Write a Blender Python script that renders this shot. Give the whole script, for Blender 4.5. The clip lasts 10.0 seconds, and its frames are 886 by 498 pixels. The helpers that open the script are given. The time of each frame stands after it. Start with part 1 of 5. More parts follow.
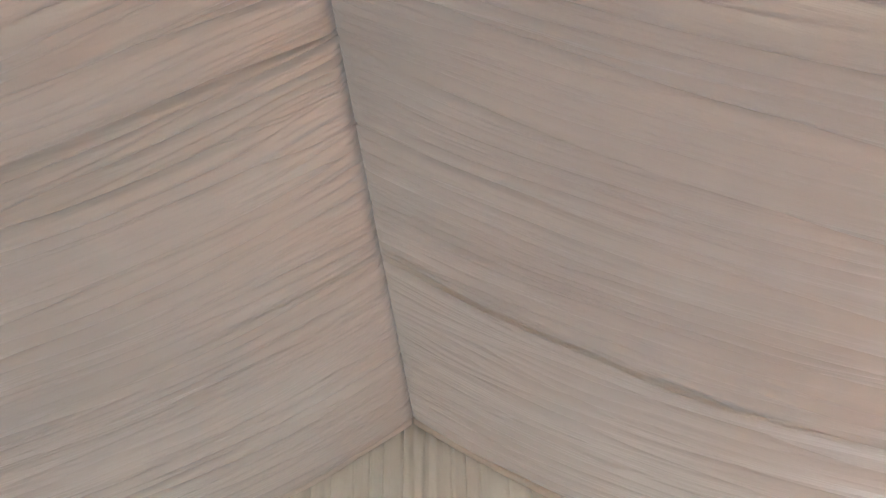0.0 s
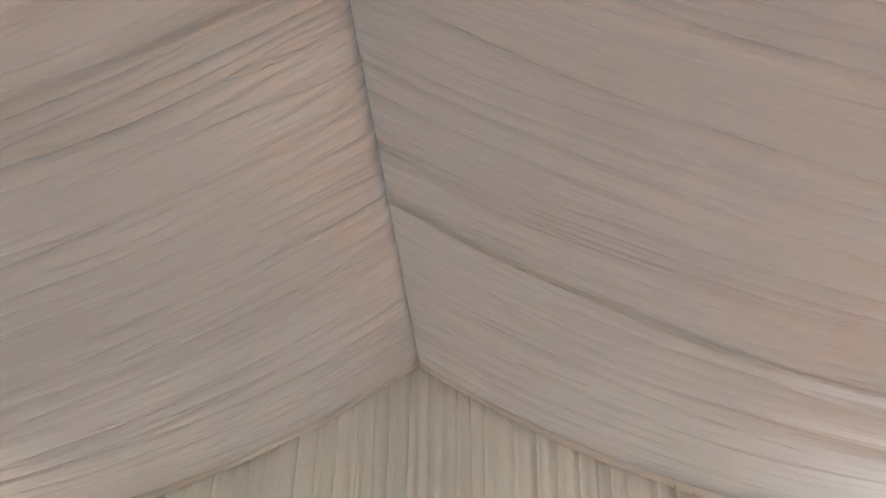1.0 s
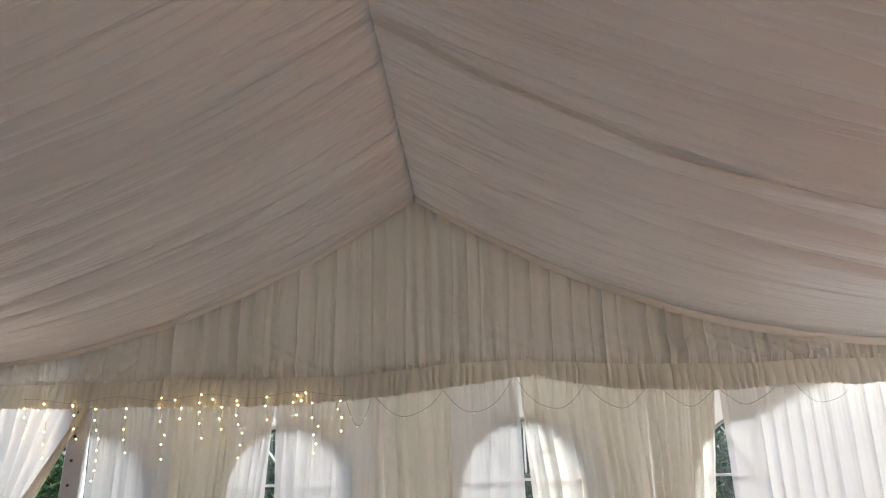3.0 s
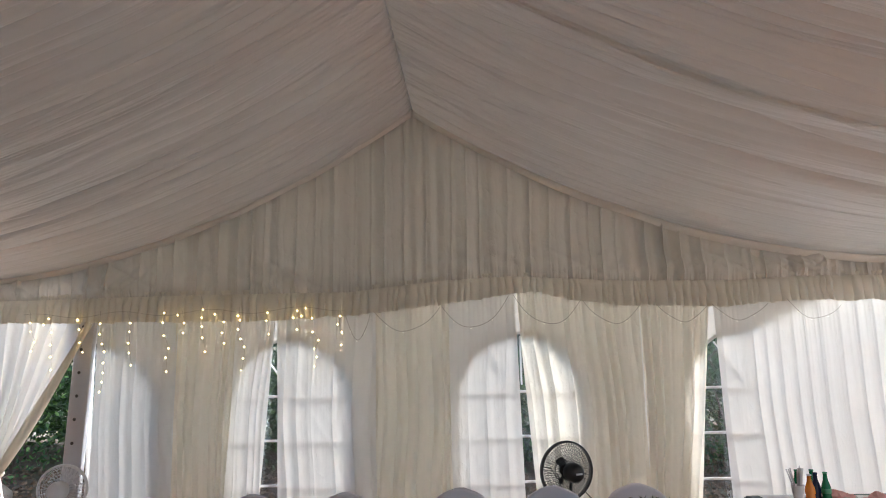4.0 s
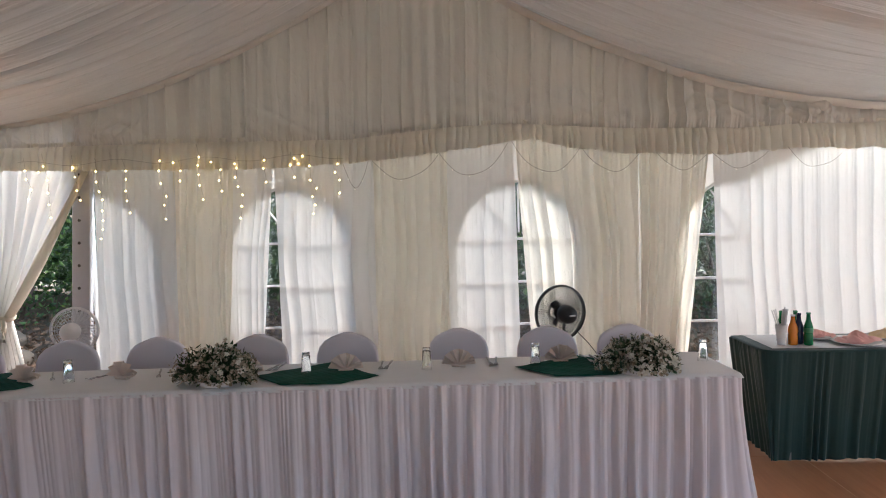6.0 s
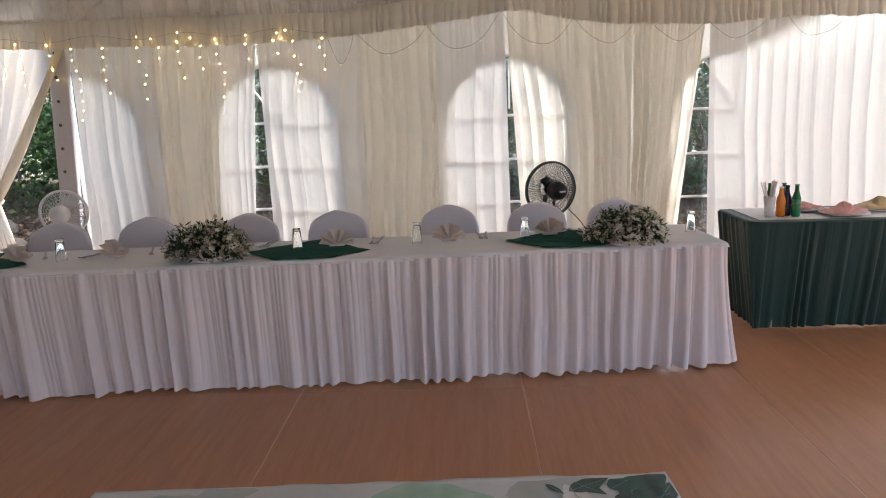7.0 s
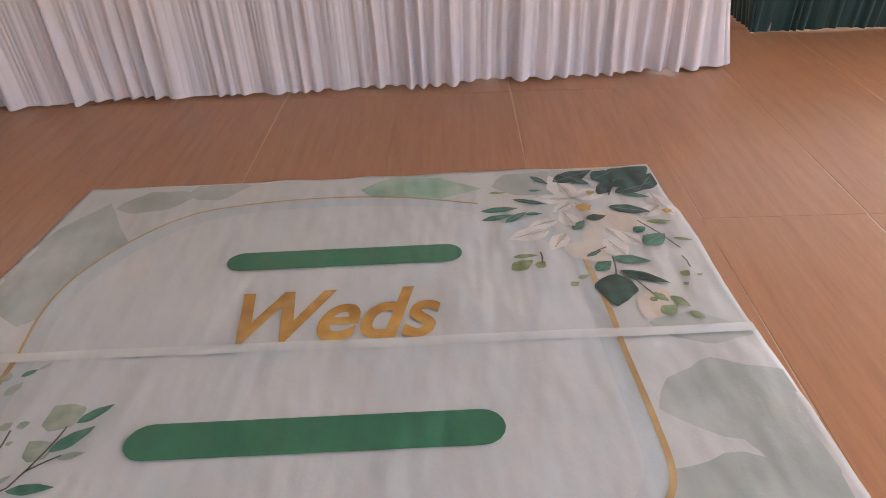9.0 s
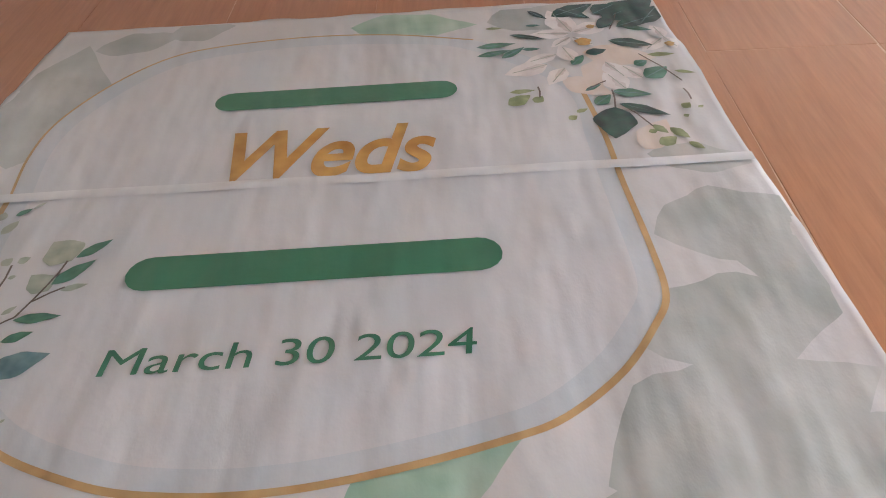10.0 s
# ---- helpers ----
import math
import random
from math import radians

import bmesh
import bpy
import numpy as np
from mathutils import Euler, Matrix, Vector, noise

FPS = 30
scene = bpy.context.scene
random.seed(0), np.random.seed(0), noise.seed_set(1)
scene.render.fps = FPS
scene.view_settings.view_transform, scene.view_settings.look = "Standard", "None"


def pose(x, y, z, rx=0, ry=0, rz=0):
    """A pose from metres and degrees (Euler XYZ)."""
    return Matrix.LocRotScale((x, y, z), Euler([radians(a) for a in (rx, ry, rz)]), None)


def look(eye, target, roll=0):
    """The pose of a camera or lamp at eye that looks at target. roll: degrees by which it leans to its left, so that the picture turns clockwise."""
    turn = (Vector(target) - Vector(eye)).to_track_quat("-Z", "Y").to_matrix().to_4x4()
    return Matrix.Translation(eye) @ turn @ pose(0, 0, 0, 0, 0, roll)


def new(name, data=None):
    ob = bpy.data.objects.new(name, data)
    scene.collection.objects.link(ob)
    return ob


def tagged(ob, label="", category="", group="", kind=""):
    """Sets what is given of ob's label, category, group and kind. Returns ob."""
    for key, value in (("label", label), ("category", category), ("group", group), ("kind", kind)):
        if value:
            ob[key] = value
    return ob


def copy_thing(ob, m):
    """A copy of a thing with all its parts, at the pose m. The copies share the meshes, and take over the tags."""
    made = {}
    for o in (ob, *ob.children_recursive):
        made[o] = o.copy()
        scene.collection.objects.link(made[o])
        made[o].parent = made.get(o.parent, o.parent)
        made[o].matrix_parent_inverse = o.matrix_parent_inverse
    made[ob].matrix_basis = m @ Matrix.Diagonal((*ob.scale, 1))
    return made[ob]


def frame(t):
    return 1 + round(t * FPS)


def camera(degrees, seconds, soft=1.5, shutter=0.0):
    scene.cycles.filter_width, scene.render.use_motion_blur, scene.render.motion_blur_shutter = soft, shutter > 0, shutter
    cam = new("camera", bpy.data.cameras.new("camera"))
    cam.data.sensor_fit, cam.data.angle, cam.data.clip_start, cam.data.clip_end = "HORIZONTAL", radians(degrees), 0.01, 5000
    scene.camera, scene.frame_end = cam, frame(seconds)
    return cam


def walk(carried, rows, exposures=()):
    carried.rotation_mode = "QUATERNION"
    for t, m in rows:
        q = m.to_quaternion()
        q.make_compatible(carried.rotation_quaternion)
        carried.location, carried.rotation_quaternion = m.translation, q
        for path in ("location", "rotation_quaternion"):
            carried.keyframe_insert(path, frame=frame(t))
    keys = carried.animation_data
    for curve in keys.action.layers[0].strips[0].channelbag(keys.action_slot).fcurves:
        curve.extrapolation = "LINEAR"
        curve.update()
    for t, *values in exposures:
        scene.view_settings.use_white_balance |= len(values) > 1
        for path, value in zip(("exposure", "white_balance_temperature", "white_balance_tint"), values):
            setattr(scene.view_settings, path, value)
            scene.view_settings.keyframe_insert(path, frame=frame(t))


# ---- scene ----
import collections

cam = camera(64.2, 10.0, soft=1.0)
PATH = [
    (0, (0.076, 0.897, 1.815), (0.04, 2.587, 2.884), -1.0),
    (0.5, (0.064, 0.929, 1.848), (0.018, 2.652, 2.863), -0.5),
    (1, (0.067, 0.934, 1.825), (0.012, 2.7, 2.763), -0.3),
    (1.5, (0.085, 0.95, 1.805), (0.019, 2.772, 2.626), -0.2),
    (2, (0.103, 0.962, 1.8), (0.033, 2.814, 2.55), -0.5),
    (2.5, (0.111, 0.979, 1.768), (0.041, 2.863, 2.436), -1.1),
    (3, (0.114, 0.991, 1.735), (0.045, 2.917, 2.271), -1.5),
    (4.5, (0.142, 1.005, 1.76), (0.059, 2.992, 1.97), -1.2),
    (5, (0.13, 1.013, 1.732), (0.048, 3.008, 1.859), -1.1),
    (6.5, (0.108, 1.026, 1.631), (0.038, 3.01, 1.391), -1.6),
    (7, (0.126, 1.025, 1.571), (0.063, 2.983, 1.17), -2.0),
    (7.5, (0.116, 1.022, 1.523), (0.062, 2.936, 0.946), -2.2),
    (8, (0.104, 1.019, 1.479), (0.056, 2.873, 0.732), -2.2),
    (8.5, (0.106, 1.013, 1.447), (0.061, 2.8, 0.55), -2.1),
    (9, (0.121, 1.007, 1.408), (0.074, 2.685, 0.32), -2.5),
    (9.5, (0.12, 0.986, 1.35), (0.075, 2.542, 0.094), -3.1),
    (10, (0.116, 0.961, 1.31), (0.069, 2.409, -0.068), -3.5),
]
EXPOSURES = [(0.0, 3.1, 6000, 5), (2.0, 2.75, 6000, 5), (3.0, 2.4, 6050, 6), (4.5, 2.3, 6050, 7), (6.5, 2.45, 6200, 9), (8.0, 2.8, 6550, 12), (9.0, 3.2, 6700, 12), (10.0, 3.25, 6650, 12)]
walk(cam, [(t, look(eye, target, roll)) for t, eye, target, roll in PATH], EXPOSURES)

# ---- daylight: a bright overcast sky round a white marquee ----
world = bpy.data.worlds.new("sky")
scene.world = world
world.use_nodes = True
sky = world.node_tree.nodes.new("ShaderNodeTexSky")
sky.sky_type, sky.sun_disc = "NISHITA", False
sky.sun_elevation, sky.sun_rotation = radians(47), radians(45)
sky.air_density, sky.dust_density, sky.ozone_density = 1.0, 4.0, 1.0
world.node_tree.links.new(sky.outputs[0], world.node_tree.nodes["Background"].inputs[0])
world.node_tree.nodes["Background"].inputs[1].default_value = 0.15
sun = new("sun", bpy.data.lights.new("sun", "SUN"))
sun.data.energy, sun.data.angle, sun.data.color = 0.7, radians(20), (1.0, 0.96, 0.9)
sun.matrix_world = look((4.2, 4.2, 6.4), (0, 0, 0))


# ---- materials ----
class Nodes:
    """A node material with a Principled surface and short ways to add nodes."""

    def __init__(self, name):
        self.mat = bpy.data.materials.new(name)
        self.mat.use_nodes = True
        self.tree = self.mat.node_tree
        self.bsdf = self.tree.nodes["Principled BSDF"]
        self.out = self.tree.nodes["Material Output"]

    def node(self, kind, **inputs):
        n = self.tree.nodes.new(kind)
        for key, value in inputs.items():
            self.feed(n.inputs[key.replace("_", " ")], value)
        return n

    def feed(self, socket, value):
        if isinstance(value, bpy.types.NodeSocket):
            self.tree.links.new(value, socket)
        else:
            socket.default_value = value

    def where(self, scale=(1, 1, 1), world_space=False):
        m = self.node("ShaderNodeMapping", Scale=scale)
        src = self.node("ShaderNodeNewGeometry").outputs["Position"] if world_space else self.node("ShaderNodeTexCoord").outputs["Object"]
        self.feed(m.inputs["Vector"], src)
        return m.outputs[0]

    def noise(self, scale, detail=4.0, rough=0.55, vector=None):
        n = self.node("ShaderNodeTexNoise", Scale=scale, Detail=detail, Roughness=rough)
        if vector is not None:
            self.feed(n.inputs["Vector"], vector)
        return n.outputs["Fac"]

    def ramp(self, fac, stops):
        n = self.node("ShaderNodeValToRGB", Fac=fac)
        n.color_ramp.elements[0].position, n.color_ramp.elements[0].color = stops[0][0], (*stops[0][1], 1)
        n.color_ramp.elements[1].position, n.color_ramp.elements[1].color = stops[-1][0], (*stops[-1][1], 1)
        for at, col in stops[1:-1]:
            n.color_ramp.elements.new(at).color = (*col, 1)
        return n.outputs[0]

    def mix(self, fac, a, b, blend="MIX"):
        n = self.node("ShaderNodeMix")
        n.data_type, n.blend_type = "RGBA", blend
        self.feed(n.inputs[0], fac)
        self.feed(n.inputs[6], (*a, 1) if isinstance(a, tuple) else a)
        self.feed(n.inputs[7], (*b, 1) if isinstance(b, tuple) else b)
        return n.outputs[2]

    def bump(self, height, strength, distance, onto=None):
        n = self.node("ShaderNodeBump", Height=height, Strength=strength, Distance=distance)
        if onto is not None:
            self.feed(n.inputs["Normal"], onto)
        return n.outputs[0]

    def ridges(self, scale, world_space=False, detail=3):
        """Sharp creases where a noise crosses its middle."""
        f = self.noise(1.0, detail, 0.55, self.where(scale, world_space))
        low = self.node("ShaderNodeMath")
        low.operation = "SUBTRACT"
        self.feed(low.inputs[0], f)
        low.inputs[1].default_value = 0.5
        size = self.node("ShaderNodeMath")
        size.operation = "ABSOLUTE"
        self.feed(size.inputs[0], low.outputs[0])
        soft = self.node("ShaderNodeMath")
        soft.operation = "POWER"
        self.feed(soft.inputs[0], size.outputs[0])
        soft.inputs[1].default_value = 0.5
        return soft.outputs[0]

    def set(self, **inputs):
        for key, value in inputs.items():
            self.feed(self.bsdf.inputs[key.replace("_", " ")], (*value, 1) if isinstance(value, tuple) else value)
        return self


def shade(c, k):
    return tuple(min(1.0, v * k) for v in c)


def cloth(name, color, rough=0.8, through_light=0.0, sheer=0.0, crease=0.25, sheen=0.1, crease_scale=(9, 9, 2.5), specular=0.3, crumple=0.0, crumple_scale=(5, 5, 5), gloss=0.0):
    """Woven cloth: soft stains, fine weave and small creases; part of the light passes through it."""
    n = Nodes(name)
    v = n.where()
    stain = n.noise(1.3, 5, 0.6, v)
    col = n.mix(n.ramp(stain, [(0.35, (0, 0, 0)), (0.7, (1, 1, 1))]), shade(color, 0.93), color)
    weave = n.noise(420, 2, 0.5, v)
    col = n.mix(0.06, col, n.ramp(weave, [(0.3, (0.3, 0.3, 0.3)), (0.7, (1, 1, 1))]), "MULTIPLY")
    creases = n.noise(1.0, 6, 0.6, n.where(crease_scale))
    normal = n.bump(weave, 0.15, 0.001, n.bump(creases, crease, 0.02))
    if crumple:
        normal = n.bump(n.ridges(crumple_scale), crumple, 0.02, normal)
    n.set(Base_Color=col, Roughness=rough, Normal=normal, Specular_IOR_Level=specular)
    n.set(Sheen_Weight=sheen)
    if gloss:
        n.set(Coat_Weight=gloss, Coat_Roughness=0.29, Coat_IOR=1.95, Coat_Normal=normal)
    if through_light:
        t = n.node("ShaderNodeBsdfTranslucent", Color=col, Normal=normal)
        m = n.node("ShaderNodeMixShader", Fac=through_light)
        n.feed(m.inputs[1], n.bsdf.outputs[0])
        n.feed(m.inputs[2], t.outputs[0])
        last = m.outputs[0]
        if sheer:
            clear = n.node("ShaderNodeBsdfTransparent")
            m2 = n.node("ShaderNodeMixShader", Fac=sheer)
            n.feed(m2.inputs[1], last)
            n.feed(m2.inputs[2], clear.outputs[0])
            last = m2.outputs[0]
        n.feed(n.out.inputs[0], last)
    return n.mat


def plain(name, color, rough=0.5, metal=0.0, grain=30.0, vary=0.1, bump=0.1, **more):
    n = Nodes(name)
    f = n.noise(grain, 5, 0.6, n.where())
    n.set(Base_Color=n.mix(f, shade(color, 1 - vary), shade(color, 1 + vary)), Roughness=rough, Metallic=metal, Normal=n.bump(f, bump, 0.003), **more)
    return n.mat


def leafy(name, dark, light, rough=0.5, through_light=0.3):
    n = Nodes(name)
    r = n.node("ShaderNodeNewGeometry").outputs["Random Per Island"]
    f = n.noise(40, 3, 0.5, n.where())
    col = n.mix(n.mix(0.35, r, f), dark, light)
    n.set(Base_Color=col, Roughness=rough)
    t = n.node("ShaderNodeBsdfTranslucent", Color=col)
    m = n.node("ShaderNodeMixShader", Fac=through_light)
    n.feed(m.inputs[1], n.bsdf.outputs[0])
    n.feed(m.inputs[2], t.outputs[0])
    n.feed(n.out.inputs[0], m.outputs[0])
    return n.mat


def glass(name, color=(1, 1, 1), rough=0.02):
    n = Nodes(name)
    smudge = n.noise(60, 4, 0.6, n.where())
    n.set(Base_Color=color, Roughness=n.ramp(smudge, [(0.4, (rough,) * 3), (0.8, (rough + 0.08,) * 3)]), Transmission_Weight=1.0, IOR=1.45)
    return n.mat


def vinyl_print(name, color, vary=0.06, color_2=None, scale=7.0, rough=0.29):
    """Ink on a glossy vinyl sheet, with the wrinkles of the sheet."""
    n = Nodes(name)
    v = n.where(world_space=True)
    wash = n.noise(scale, 2, 0.5, v)
    blotch = n.ramp(wash, [(0.25, (0, 0, 0)), (0.75, (1, 1, 1))])
    col = n.mix(blotch, shade(color, 1 - vary), color_2 or shade(color, 1 + vary))
    long = n.noise(1.0, 2, 0.5, n.where((6, 2.0, 1), True))
    tight = n.noise(1.0, 4, 0.6, n.where((15, 9, 1), True))
    normal = n.bump(tight, 0.20, 0.010, n.bump(long, 0.55, 0.05))
    n.set(Base_Color=col, Roughness=n.ramp(tight, [(0.3, (rough,) * 3), (0.75, (rough + 0.12,) * 3)]), Normal=normal, Specular_IOR_Level=0.6)
    return n.mat


LINER = cloth("liner_satin", (0.66, 0.65, 0.61), 0.33, 0.016, crease=0.45, crease_scale=(0.5, 42, 0.5), sheen=0.0, specular=0.7, crumple=0.25, crumple_scale=(0.35, 9, 0.35), gloss=0.6)
DRAPE = cloth("drape_satin", (0.74, 0.705, 0.635), 0.34, 0.12, crease=0.35, crease_scale=(12, 12, 3), sheen=0.1, specular=0.6, crumple=0.55, crumple_scale=(7, 7, 4), gloss=0.5)
SHEER = cloth("curtain_sheer", (0.83, 0.815, 0.78), 0.6, 0.27, 0.05, crease=0.22, crease_scale=(24, 24, 1.4), crumple=0.22, crumple_scale=(6, 6, 2.5))
VALANCE = cloth("valance_cloth", (0.84, 0.80, 0.70), 0.5, 0.16, crease=0.3, crease_scale=(26, 26, 5), crumple=0.2, crumple_scale=(12, 12, 8))
# bluer, less translucent copy of SHEER for the panel beside the post
SHEER_DIM = cloth("curtain_dim_sheer", (0.78, 0.80, 0.80), 0.6, 0.17, 0.03, crease=0.22, crease_scale=(24, 24, 1.4), crumple=0.22, crumple_scale=(6, 6, 2.5))
CREAM = cloth("curtain_cream", (0.85, 0.81, 0.715), 0.5, 0.40, 0.03, crease=0.25, crease_scale=(22, 22, 1.6), specular=0.45, crumple=0.40, crumple_scale=(9, 9, 6))
PVC = cloth("wall_pvc", (0.80, 0.79, 0.76), 0.45, 0.55, crease=0.08, sheen=0)
WHITE_CLOTH = cloth("table_cloth", (0.78, 0.76, 0.765), 0.85, 0.0, crease=0.3, crease_scale=(5, 5, 5))
SKIRT = cloth("skirt_cloth", (0.80, 0.725, 0.74), 0.9, 0.0, crease=0.25, crease_scale=(20, 20, 2), sheen=0, specular=0.15)
CHAIR_CLOTH = cloth("chair_spandex", (0.70, 0.67, 0.73), 0.8, 0.0, crease=0.06, crease_scale=(4, 4, 4))
NAPKIN = cloth("napkin_satin", (0.84, 0.72, 0.66), 0.5, 0.2, crease=0.2, sheen=0.2)
NAPKIN_PINK = cloth("napkin_pink", (0.82, 0.43, 0.39), 0.6, 0.05, crease=0.4)
NAPKIN_GOLD = cloth("napkin_gold", (0.68, 0.50, 0.28), 0.6, 0.05, crease=0.4)
GREEN_SKIRT = cloth("green_skirt", (0.018, 0.050, 0.047), 0.6, 0.0, crease=0.2, crease_scale=(14, 14, 2), sheen=0.15)
POST_METAL = plain("post_aluminium", (0.62, 0.62, 0.66), 0.5, 0.35, 12, 0.06)
BOLT_METAL = plain("bolt_dark", (0.10, 0.10, 0.10), 0.5, 0.6)
STEEL = plain("cutlery_steel", (0.30, 0.29, 0.29), 0.3, 1.0, 50, 0.1, 0.02)
BLACK_PLASTIC = plain("black_plastic", (0.012, 0.013, 0.016), 0.38, 0.0, 60, 0.2, 0.05)
GREY_PRINT = plain("badge_grey", (0.45, 0.45, 0.47), 0.4)
PALE_PLASTIC = plain("pale_plastic", (0.72, 0.70, 0.70), 0.4, 0.0, 40, 0.05, 0.03)
CORD = plain("cord_dark", (0.10, 0.09, 0.08), 0.6)
WIRE = plain("wire_brown", (0.20, 0.16, 0.12), 0.6)
CHINA = plain("plate_china", (0.78, 0.75, 0.72), 0.2, 0.0, 10, 0.03, 0.01)
LABEL_PAPER = plain("paper_white", (0.75, 0.73, 0.72), 0.8, 0.0, 25, 0.06, 0.2)
STRAW = plain("straw_silver", (0.5, 0.5, 0.5), 0.35, 0.5)
DRINK_ORANGE = plain("drink_orange", (0.72, 0.24, 0.03), 0.12, 0, 8, 0.1, 0.0)
DRINK_DARK = plain("drink_dark", (0.012, 0.02, 0.07), 0.12, 0, 8, 0.1, 0.0)
BOTTLE_GREEN = plain("bottle_green", (0.01, 0.17, 0.06), 0.1, 0, 8, 0.15, 0.0)
CAP_GREEN = plain("cap_green", (0.03, 0.25, 0.10), 0.3)
LEAF_DARK = leafy("leaf_dark", (0.014, 0.035, 0.016), (0.06, 0.11, 0.05))
PETAL = leafy("petal_white", (0.62, 0.58, 0.46), (0.82, 0.80, 0.74), 0.6, 0.2)
BUD = leafy("bud_cream", (0.20, 0.15, 0.10), (0.58, 0.52, 0.40), 0.7, 0.1)
HEDGE_LEAF = leafy("hedge_leaf", (0.010, 0.030, 0.008), (0.07, 0.14, 0.035), 0.4, 0.3)
HEDGE_YOUNG = leafy("hedge_young_leaf", (0.05, 0.12, 0.02), (0.16, 0.26, 0.06), 0.4, 0.3)
DRY_LEAF = leafy("dry_leaf", (0.10, 0.055, 0.03), (0.26, 0.17, 0.10), 0.8, 0.05)
BRANCH = plain("branch_bark", (0.10, 0.075, 0.055), 0.9, 0, 20, 0.3, 0.5)
STONE = plain("stone", (0.14, 0.115, 0.085), 0.9, 0, 9, 0.3, 0.8)
WINDOW_BAR = plain("window_bar_white", (0.78, 0.78, 0.78), 0.5, 0, 10, 0.04)
TAPE = cloth("liner_tape", (0.86, 0.83, 0.77), 0.5, 0.0, crease=0.15)


def clear_film():
    n = Nodes("clear_window_film")
    clear = n.node("ShaderNodeBsdfTransparent", Color=(0.86, 0.9, 0.93, 1))
    wave = n.noise(1.0, 4, 0.6, n.where((7, 7, 2)))
    gloss = n.node("ShaderNodeBsdfGlossy", Color=(0.9, 0.95, 1, 1), Roughness=0.12, Normal=n.bump(wave, 0.5, 0.03))
    m = n.node("ShaderNodeMixShader", Fac=0.07)
    n.feed(m.inputs[1], clear.outputs[0])
    n.feed(m.inputs[2], gloss.outputs[0])
    n.feed(n.out.inputs[0], m.outputs[0])
    return n.mat


def floor_wood():
    n = Nodes("floor_wood_vinyl")
    r = n.node("ShaderNodeObjectInfo").outputs["Random"]
    v = n.where((1, 1, 1), True)
    shift = n.node("ShaderNodeVectorMath")
    n.feed(shift.inputs[0], v)
    n.feed(shift.inputs[1], r)
    stretched = n.node("ShaderNodeMapping", Scale=(16, 1.1, 1))
    n.feed(stretched.inputs["Vector"], shift.outputs[0])
    grain = n.noise(1.6, 8, 0.62, stretched.outputs[0])
    fine = n.noise(7.0, 4, 0.6, stretched.outputs[0])
    wear = n.noise(0.8, 4, 0.6, v)
    col = n.ramp(grain, [(0.25, (0.40, 0.185, 0.092)), (0.5, (0.475, 0.228, 0.115)), (0.78, (0.53, 0.265, 0.14))])
    col = n.mix(0.15, col, n.ramp(fine, [(0.35, (0.5, 0.45, 0.4)), (0.6, (1, 1, 1))]), "MULTIPLY")
    col = n.mix(n.ramp(r, [(0.0, (0.0,) * 3), (1.0, (0.14,) * 3)]), col, (0.30, 0.12, 0.06))
    dust = n.ramp(wear, [(0.35, (0.30,) * 3), (0.75, (0.38,) * 3)])
    n.set(Base_Color=col, Roughness=dust, Normal=n.bump(fine, 0.05, 0.002), Specular_IOR_Level=0.5)
    return n.mat


def ground_soil(name, soil, grass):
    n = Nodes(name)
    v = n.where()
    a, b = n.noise(0.5, 6, 0.6, v), n.noise(14, 5, 0.7, v)
    col = n.mix(n.ramp(a, [(0.4, (0, 0, 0)), (0.6, (1, 1, 1))]), soil, grass)
    n.set(Base_Color=n.mix(0.5, col, n.ramp(b, [(0.3, (0.3, 0.3, 0.3)), (0.7, (1, 1, 1))]), "MULTIPLY"), Roughness=0.95, Normal=n.bump(b, 0.6, 0.05))
    return n.mat


def check_cloth():
    """Green table square with a small woven check."""
    n = Nodes("green_check_cloth")
    c = n.node("ShaderNodeTexChecker", Scale=34.0, Color1=(0.006, 0.060, 0.042, 1), Color2=(0.012, 0.085, 0.060, 1))
    n.feed(c.inputs["Vector"], n.where())
    f = n.noise(200, 2, 0.5, n.where())
    n.set(Base_Color=c.outputs[0], Roughness=0.85, Normal=n.bump(f, 0.15, 0.001), Specular_IOR_Level=0.12)
    return n.mat


def glow(name, color, strength):
    n = Nodes(name)
    n.set(Base_Color=color, Emission_Color=color, Emission_Strength=strength)
    return n.mat


FILM, FLOOR_WOOD, CHECK = clear_film(), floor_wood(), check_cloth()
SOIL = ground_soil("bank_soil", (0.14, 0.09, 0.06), (0.09, 0.08, 0.04))
# paler than the bank's soil so that it reflects daylight into the tent
YARD = ground_soil("yard_bounce", (0.30, 0.25, 0.19), (0.17, 0.18, 0.10))
SEAM_FILL = plain("floor_joint", (0.60, 0.40, 0.28), 0.7, 0, 40, 0.2)
BULB_WARM = glow("bulb_warm", (1.0, 0.66, 0.24), 5.0)
BULB_CLEAR = glow("bulb_clear", (1.0, 0.93, 0.8), 0.5)


# ---- mesh helpers ----
def part(name, bm, material, parent=None, label="", smooth=False):
    """Links a bmesh (or verts and faces) as one mesh object, under a thing or part."""
    me = bpy.data.meshes.new(name)
    if isinstance(bm, tuple):
        me.from_pydata([tuple(v) for v in bm[0]], [], bm[1])
    else:
        bm.to_mesh(me)
        bm.free()
    if smooth:
        me.shade_smooth()
    me.materials.append(material)
    ob = new(name, me)
    if parent is not None:
        ob.parent = parent
    if label:
        ob["label"] = label
    return ob


def thing(name, at, label, category, group="", rz=0.0, rx=0.0):
    ob = new(name)
    ob.empty_display_size = 0.1
    ob.matrix_basis = pose(*at, rx, 0, rz)
    return tagged(ob, label, category, group)


